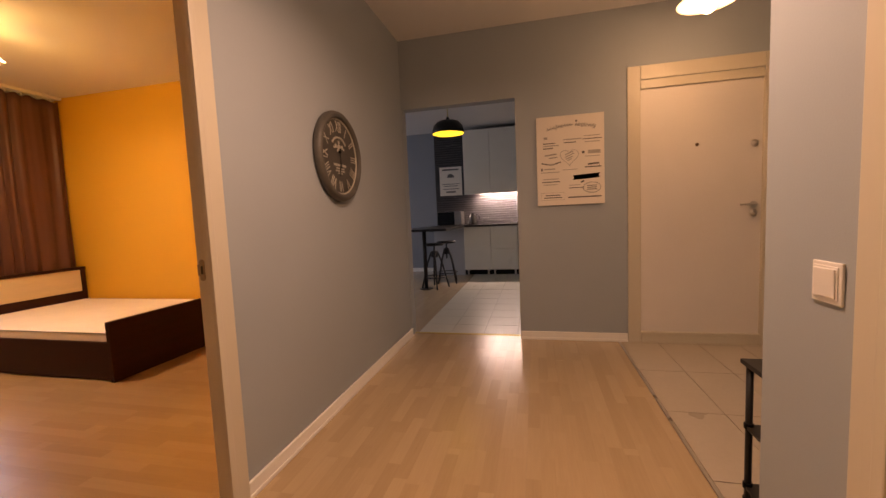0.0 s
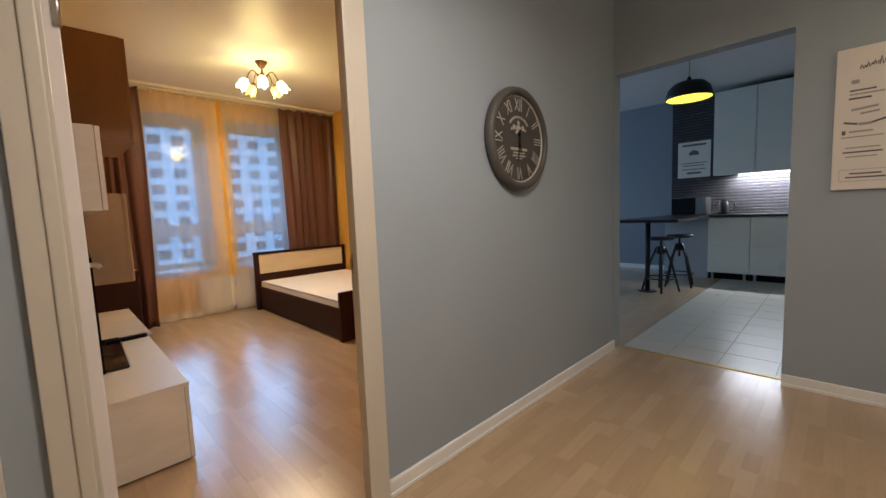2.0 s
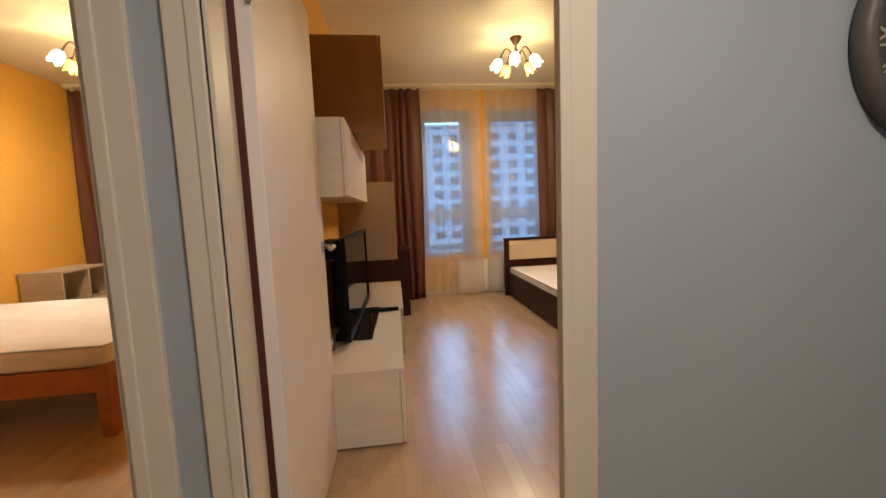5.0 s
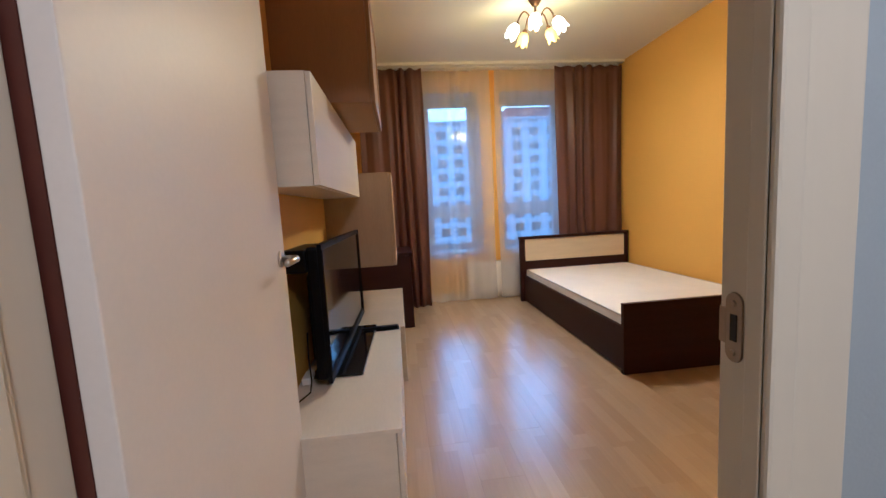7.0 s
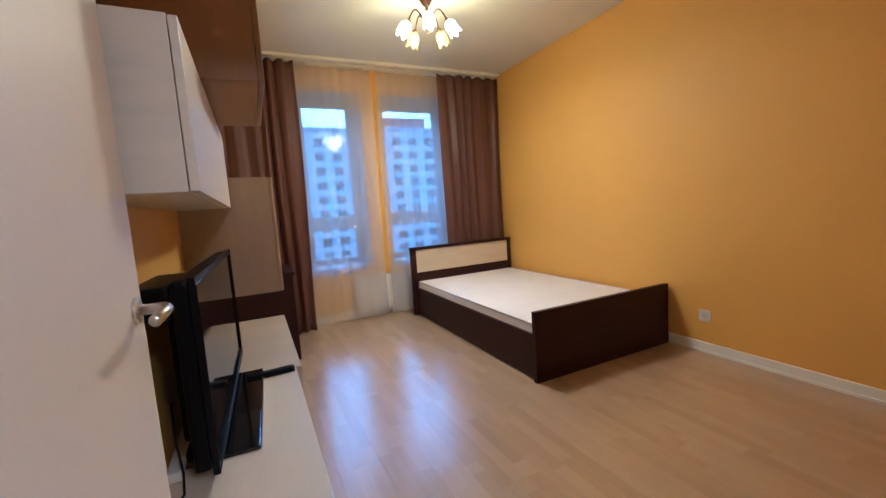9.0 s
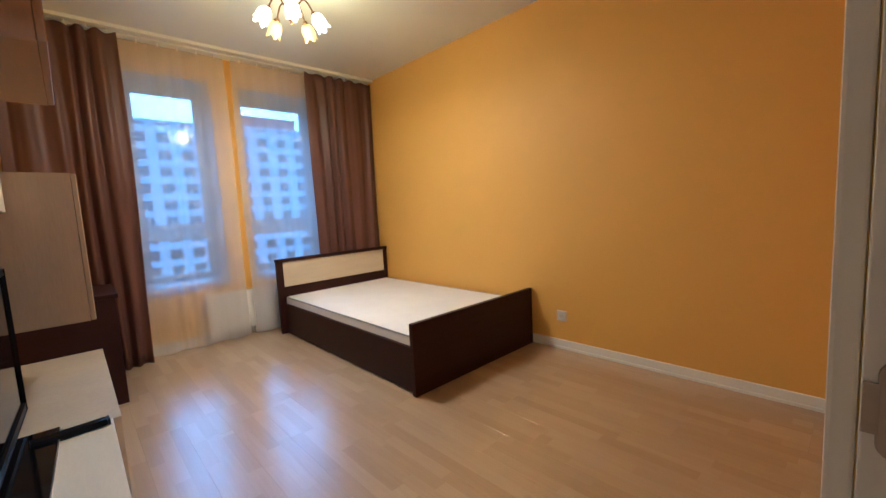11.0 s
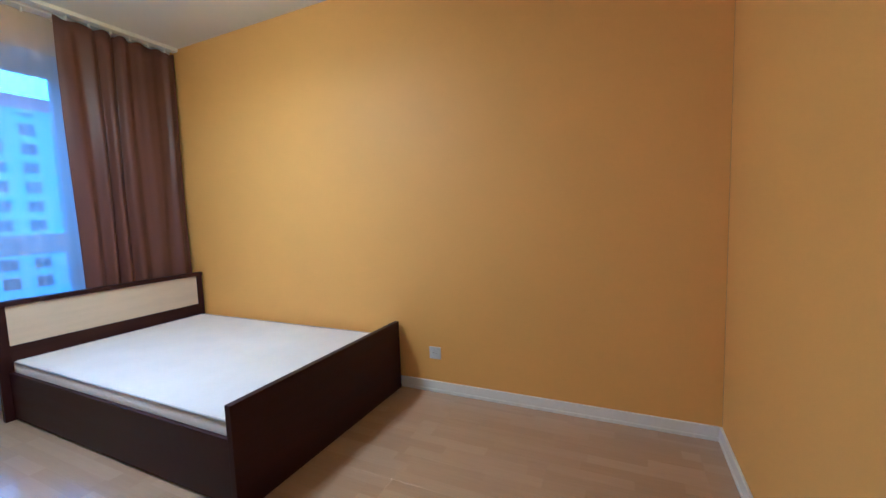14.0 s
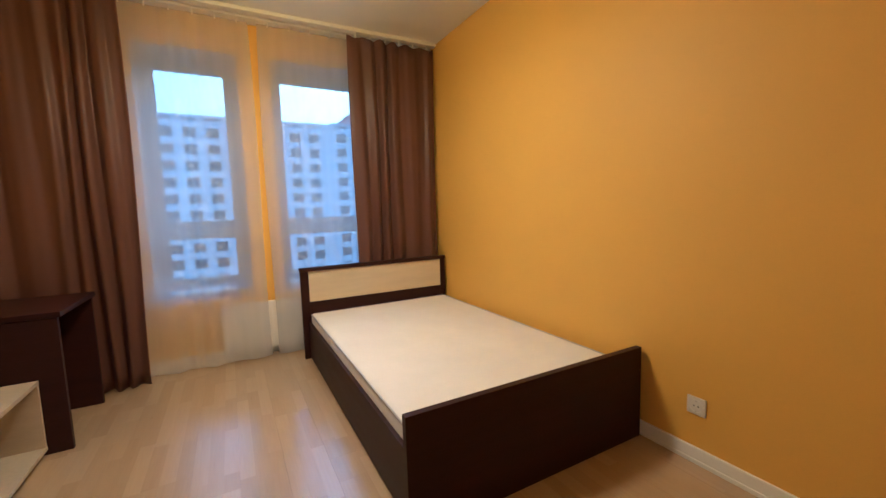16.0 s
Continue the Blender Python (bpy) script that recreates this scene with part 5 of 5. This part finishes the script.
part("printed_dome", lathe([(0.075, 0), (0.06, 0.05), (0.02, 0.075), (0, 0.076)], pose(-1.615, 7.9592, 1.93) @ Matrix.Diagonal((1, 0.008, 1, 1)), 18), M_INK, kp)

# pendant lamp: black dome, yellow inside
pd = thing("pendant_lamp", (-1.13, 5.60, KC), "black dome pendant lamp with a yellow inside, lit", "pendant lamp")
part("ceiling_cup", lathe([(0.05, 0), (0.05, -0.02), (0.01, -0.03), (0, -0.03)], pose(-1.13, 5.60, KC), 20), M_BLACKM, pd, "", True)
part("cord", tube([(-1.13, 5.60, KC - 0.03), (-1.13, 5.60, 2.51)], 0.005, 8), mat("yellow_cord", (0.55, 0.45, 0.08), 0.6), pd, "yellow cord", True)
dome = part("shade", lathe([(0.03, 2.515), (0.06, 2.51), (0.15, 2.485), (0.205, 2.43), (0.226, 2.36), (0.228, 2.318), (0.224, 2.318), (0.205, 2.40), (0.14, 2.47), (0.03, 2.50)], pose(-1.13, 5.60, 0), 40, closed=True), M_BLACKM, pd, "black metal dome", True)
part("lining", lathe([(0.222, 2.320), (0.203, 2.398), (0.139, 2.467), (0.04, 2.495), (0, 2.496)], pose(-1.13, 5.60, 0), 40), M_YELLOW, dome, "bright yellow inside", True)
part("socket_cap", lathe([(0.02, 2.515), (0.024, 2.53), (0.012, 2.555), (0, 2.555)], pose(-1.13, 5.60, 0), 16), M_BLACKM, pd, "", True)


# ---- outside: apartment towers across the yard ----
def tower(name, label, x, y0, y1, z_top, z_low, depth, cols, rows, wall_m, win_w, win_h, red=None):
    ob = thing(name, (x - depth / 2, (y0 + y1) / 2, -26), label, "building", "towers across the yard")
    part("wall", boxes((x - depth, x - 0.35, y0, y1, -26, z_top)), M_FACADE2, ob)
    pitch, storey = (y1 - y0) / cols, 2.95
    # piers and spandrels stand proud of the recessed windows
    for c in range(cols + 1):
        w = pitch - win_w
        a, b2 = y0 + pitch * c - w / 2, y0 + pitch * c + w / 2
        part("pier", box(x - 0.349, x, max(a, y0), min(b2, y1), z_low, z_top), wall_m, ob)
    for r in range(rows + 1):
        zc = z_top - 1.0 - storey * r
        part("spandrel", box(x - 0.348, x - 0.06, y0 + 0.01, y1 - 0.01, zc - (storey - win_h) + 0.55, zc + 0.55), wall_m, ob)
    me = None
    for r in range(rows):
        for c in range(cols):
            zc, yc = z_top - 1.0 - storey * r - storey + win_h / 2 + 0.55, y0 + pitch * (c + 0.5)
            if me is None:
                bm = boxes((-0.03, 0.0, -win_w / 2, win_w / 2, -win_h / 2, win_h / 2))
                fr = boxes((0.0, 0.05, -win_w / 2, -win_w / 2 + 0.08, -win_h / 2, win_h / 2), (0.0, 0.05, win_w / 2 - 0.08, win_w / 2, -win_h / 2, win_h / 2), (0.0, 0.05, -0.05, 0.05, -win_h / 2, win_h / 2), (0.0, 0.05, -win_w / 2 + 0.08, win_w / 2 - 0.08, win_h / 2 - 0.08, win_h / 2))
                tmp = mesh_of(fr, "far_frame")
                nf = len(bm.faces)
                bm.from_mesh(tmp)
                bm.faces.ensure_lookup_table()
                for f in bm.faces[nf:]:
                    f.material_index = 1
                bpy.data.meshes.remove(tmp)
                me = mesh_of(bm, "far_window")
                me.materials.append(M_FARGLASS), me.materials.append(M_WHITEPL)
            o = new("window", me)
            o.matrix_basis = pose(x - 0.30, yc, zc)
            o.parent = ob
            o.matrix_parent_inverse = world_of(ob).inverted()
    part("roof", boxes((x - depth, x + 0.15, y0 - 0.1, y1 + 0.1, z_top + 0.001, z_top + 0.5)), wall_m, ob)
    if red:
        part("roof_parapet", boxes((x - depth * 0.7, x - 0.4, red[0], red[1], z_top + 0.501, z_top + 2.4), (x - depth * 0.7 - 0.1, x - 0.3, red[0] - 0.1, red[1] + 0.1, z_top + 2.401, z_top + 2.6)), M_REDROOF, ob, "red rooftop parapet")
    return ob


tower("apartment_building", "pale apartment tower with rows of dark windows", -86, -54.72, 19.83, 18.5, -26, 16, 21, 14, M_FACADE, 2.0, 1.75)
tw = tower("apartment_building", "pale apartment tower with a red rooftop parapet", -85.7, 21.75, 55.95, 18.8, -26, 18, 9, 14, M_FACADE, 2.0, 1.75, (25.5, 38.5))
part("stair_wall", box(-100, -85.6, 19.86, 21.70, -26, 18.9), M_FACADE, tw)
structure("ground", box(-1500, 1500, -1500, 1500, -27, -26), M_GROUND, "grey snowy ground of the yard far below")


# ---- floors, laid board by board and tile by tile ----
def floor_slab(name, rows, m, label):
    return structure(name, boxes(*rows), m, label)


slab_bed = floor_slab("floor_bedroom", [(XW, XH - 0.02, YS, YN, -0.2, -0.008)], M_UNDER, "three-strip oak laminate bedroom floor")
slab_hall = floor_slab("floor_hall", [(XH - 0.019, 0.725, -1.7, YK2 - 0.02, -0.2, -0.008)], M_UNDER, "three-strip oak laminate hall floor")
slab_two = floor_slab("floor_second_room", [(XW, XH - 0.02, -2.75, 0.27, -0.2, -0.008)], M_UNDER, "three-strip oak laminate floor of the second bedroom")
slab_entry = floor_slab("floor_entry", [(0.726, XF, YC - 0.1, YK2, -0.2, -0.006)], M_GROUT, "beige tiled entry floor")
slab_east = floor_slab("floor_hall_edge", [(0.726, XF, -1.7, YC - 0.101, -0.2, -0.006)], M_GROUT, "floor under the hall's east rooms")
slab_kit = floor_slab("floor_kitchen", [(-1.119, XF, YK2 - 0.019, 8.0, -0.2, -0.003)], M_KGROUT, "pale grey tiled kitchen floor")
slab_kit2 = floor_slab("floor_kitchen_laminate", [(XO, -1.12, YK2 - 0.019, 8.0, -0.2, -0.008)], M_UNDER, "laminate floor of the living area")
structure("slab_below", box(XO, XF, -2.95, 8.1, -0.4, -0.201), M_PLASTER, "concrete floor slab")

BOARD_L, BOARD_W = 1.285, 0.192
board_meshes = {}


def board_mesh(length, width, m, t=0.009):
    key = (round(length, 3), round(width, 3), m.name)
    if key not in board_meshes:
        bm = bmesh.new()
        e, hl2, hw = 0.0006, length / 2 - 0.00012, width / 2 - 0.00012
        low = [bm.verts.new((sx * hl2, sy * hw, -t)) for sx, sy in ((-1, -1), (1, -1), (1, 1), (-1, 1))]
        mid = [bm.verts.new((sx * hl2, sy * hw, -e * 0.6)) for sx, sy in ((-1, -1), (1, -1), (1, 1), (-1, 1))]
        up = [bm.verts.new((sx * (hl2 - e), sy * (hw - e), 0)) for sx, sy in ((-1, -1), (1, -1), (1, 1), (-1, 1))]
        bm.faces.new(up)
        for a, c in ((low, mid), (mid, up)):
            for k in range(4):
                bm.faces.new((a[k], a[(k + 1) % 4], c[(k + 1) % 4], c[k]))
        me = mesh_of(bm, "board")
        me.materials.append(m)
        board_meshes[key] = me
    return board_meshes[key]


def lay_boards(parent, x0, x1, y0, y1, along, seed):
    """Rows of boards along x or y, with the ends staggered."""
    rnd = random.Random(seed)
    a0, a1, c0, c1 = (x0, x1, y0, y1) if along == "x" else (y0, y1, x0, x1)
    c, r = c0, 0
    while c < c1 - 0.01:
        w = min(BOARD_W, c1 - c)
        a = a0
        first = round((0.43 * (r % 3) + rnd.choice((0.2, 0.35, 0.5))) % BOARD_L, 2)
        first = max(first, 0.3)
        while a < a1 - 0.01:
            ln = min(first if a == a0 else BOARD_L, a1 - a)
            o = new("plank", board_mesh(ln, w, M_LAM))
            mid_a, mid_c = a + ln / 2, c + w / 2
            o.matrix_basis = pose(mid_a, mid_c, 0) if along == "x" else pose(mid_c, mid_a, 0, 0, 0, 90)
            o.parent = parent
            a += ln
        c += w
        r += 1


lay_boards(slab_bed, XW, XH - 0.02, YS, YN, "x", 2)
lay_boards(slab_hall, XH - 0.018, 0.725, -1.7, YK2 - 0.022, "y", 5)
lay_boards(slab_two, XW, XH - 0.02, -2.75, 0.27, "x", 8)
lay_boards(slab_kit2, -3.2, -1.122, YK2 - 0.018, 7.98, "y", 11)


def lay_tiles(parent, x0, x1, y0, y1, w, h, m):
    y = y0
    while y < y1 - 0.01:
        hh = min(h, y1 - y)
        x = x0
        while x < x1 - 0.01:
            ww = min(w, x1 - x)
            o = new("tile", board_mesh(ww - 0.004, hh - 0.004, m, 0.008))
            o.matrix_basis = pose(x + ww / 2, y + hh / 2, 0)
            o.parent = parent
            x += w
        y += h


lay_tiles(slab_entry, 0.745, 1.04, YC, YK, 0.295, 0.60, M_TILE)
lay_tiles(slab_entry, 1.04, XF, YC, YK, 0.30, 0.60, M_TILE)
lay_tiles(slab_kit, -1.115, 1.5, YK2 - 0.018, 7.52, 0.325, 0.325, M_KTILE)
edge = structure("floor_edge_strip", box(0.726, 0.743, YC, YK - 0.02, -0.005, 0.004, 0.002), M_STEEL, "steel edge strip between laminate and tiles")
structure("threshold_strip", box(-1.145, -0.105, YK2 - 0.036, YK2 - 0.006, -0.005, 0.005, 0.002), mat("brass_strip", (0.60, 0.45, 0.16), 0.35, 0.9), "brass threshold strip at the kitchen opening")
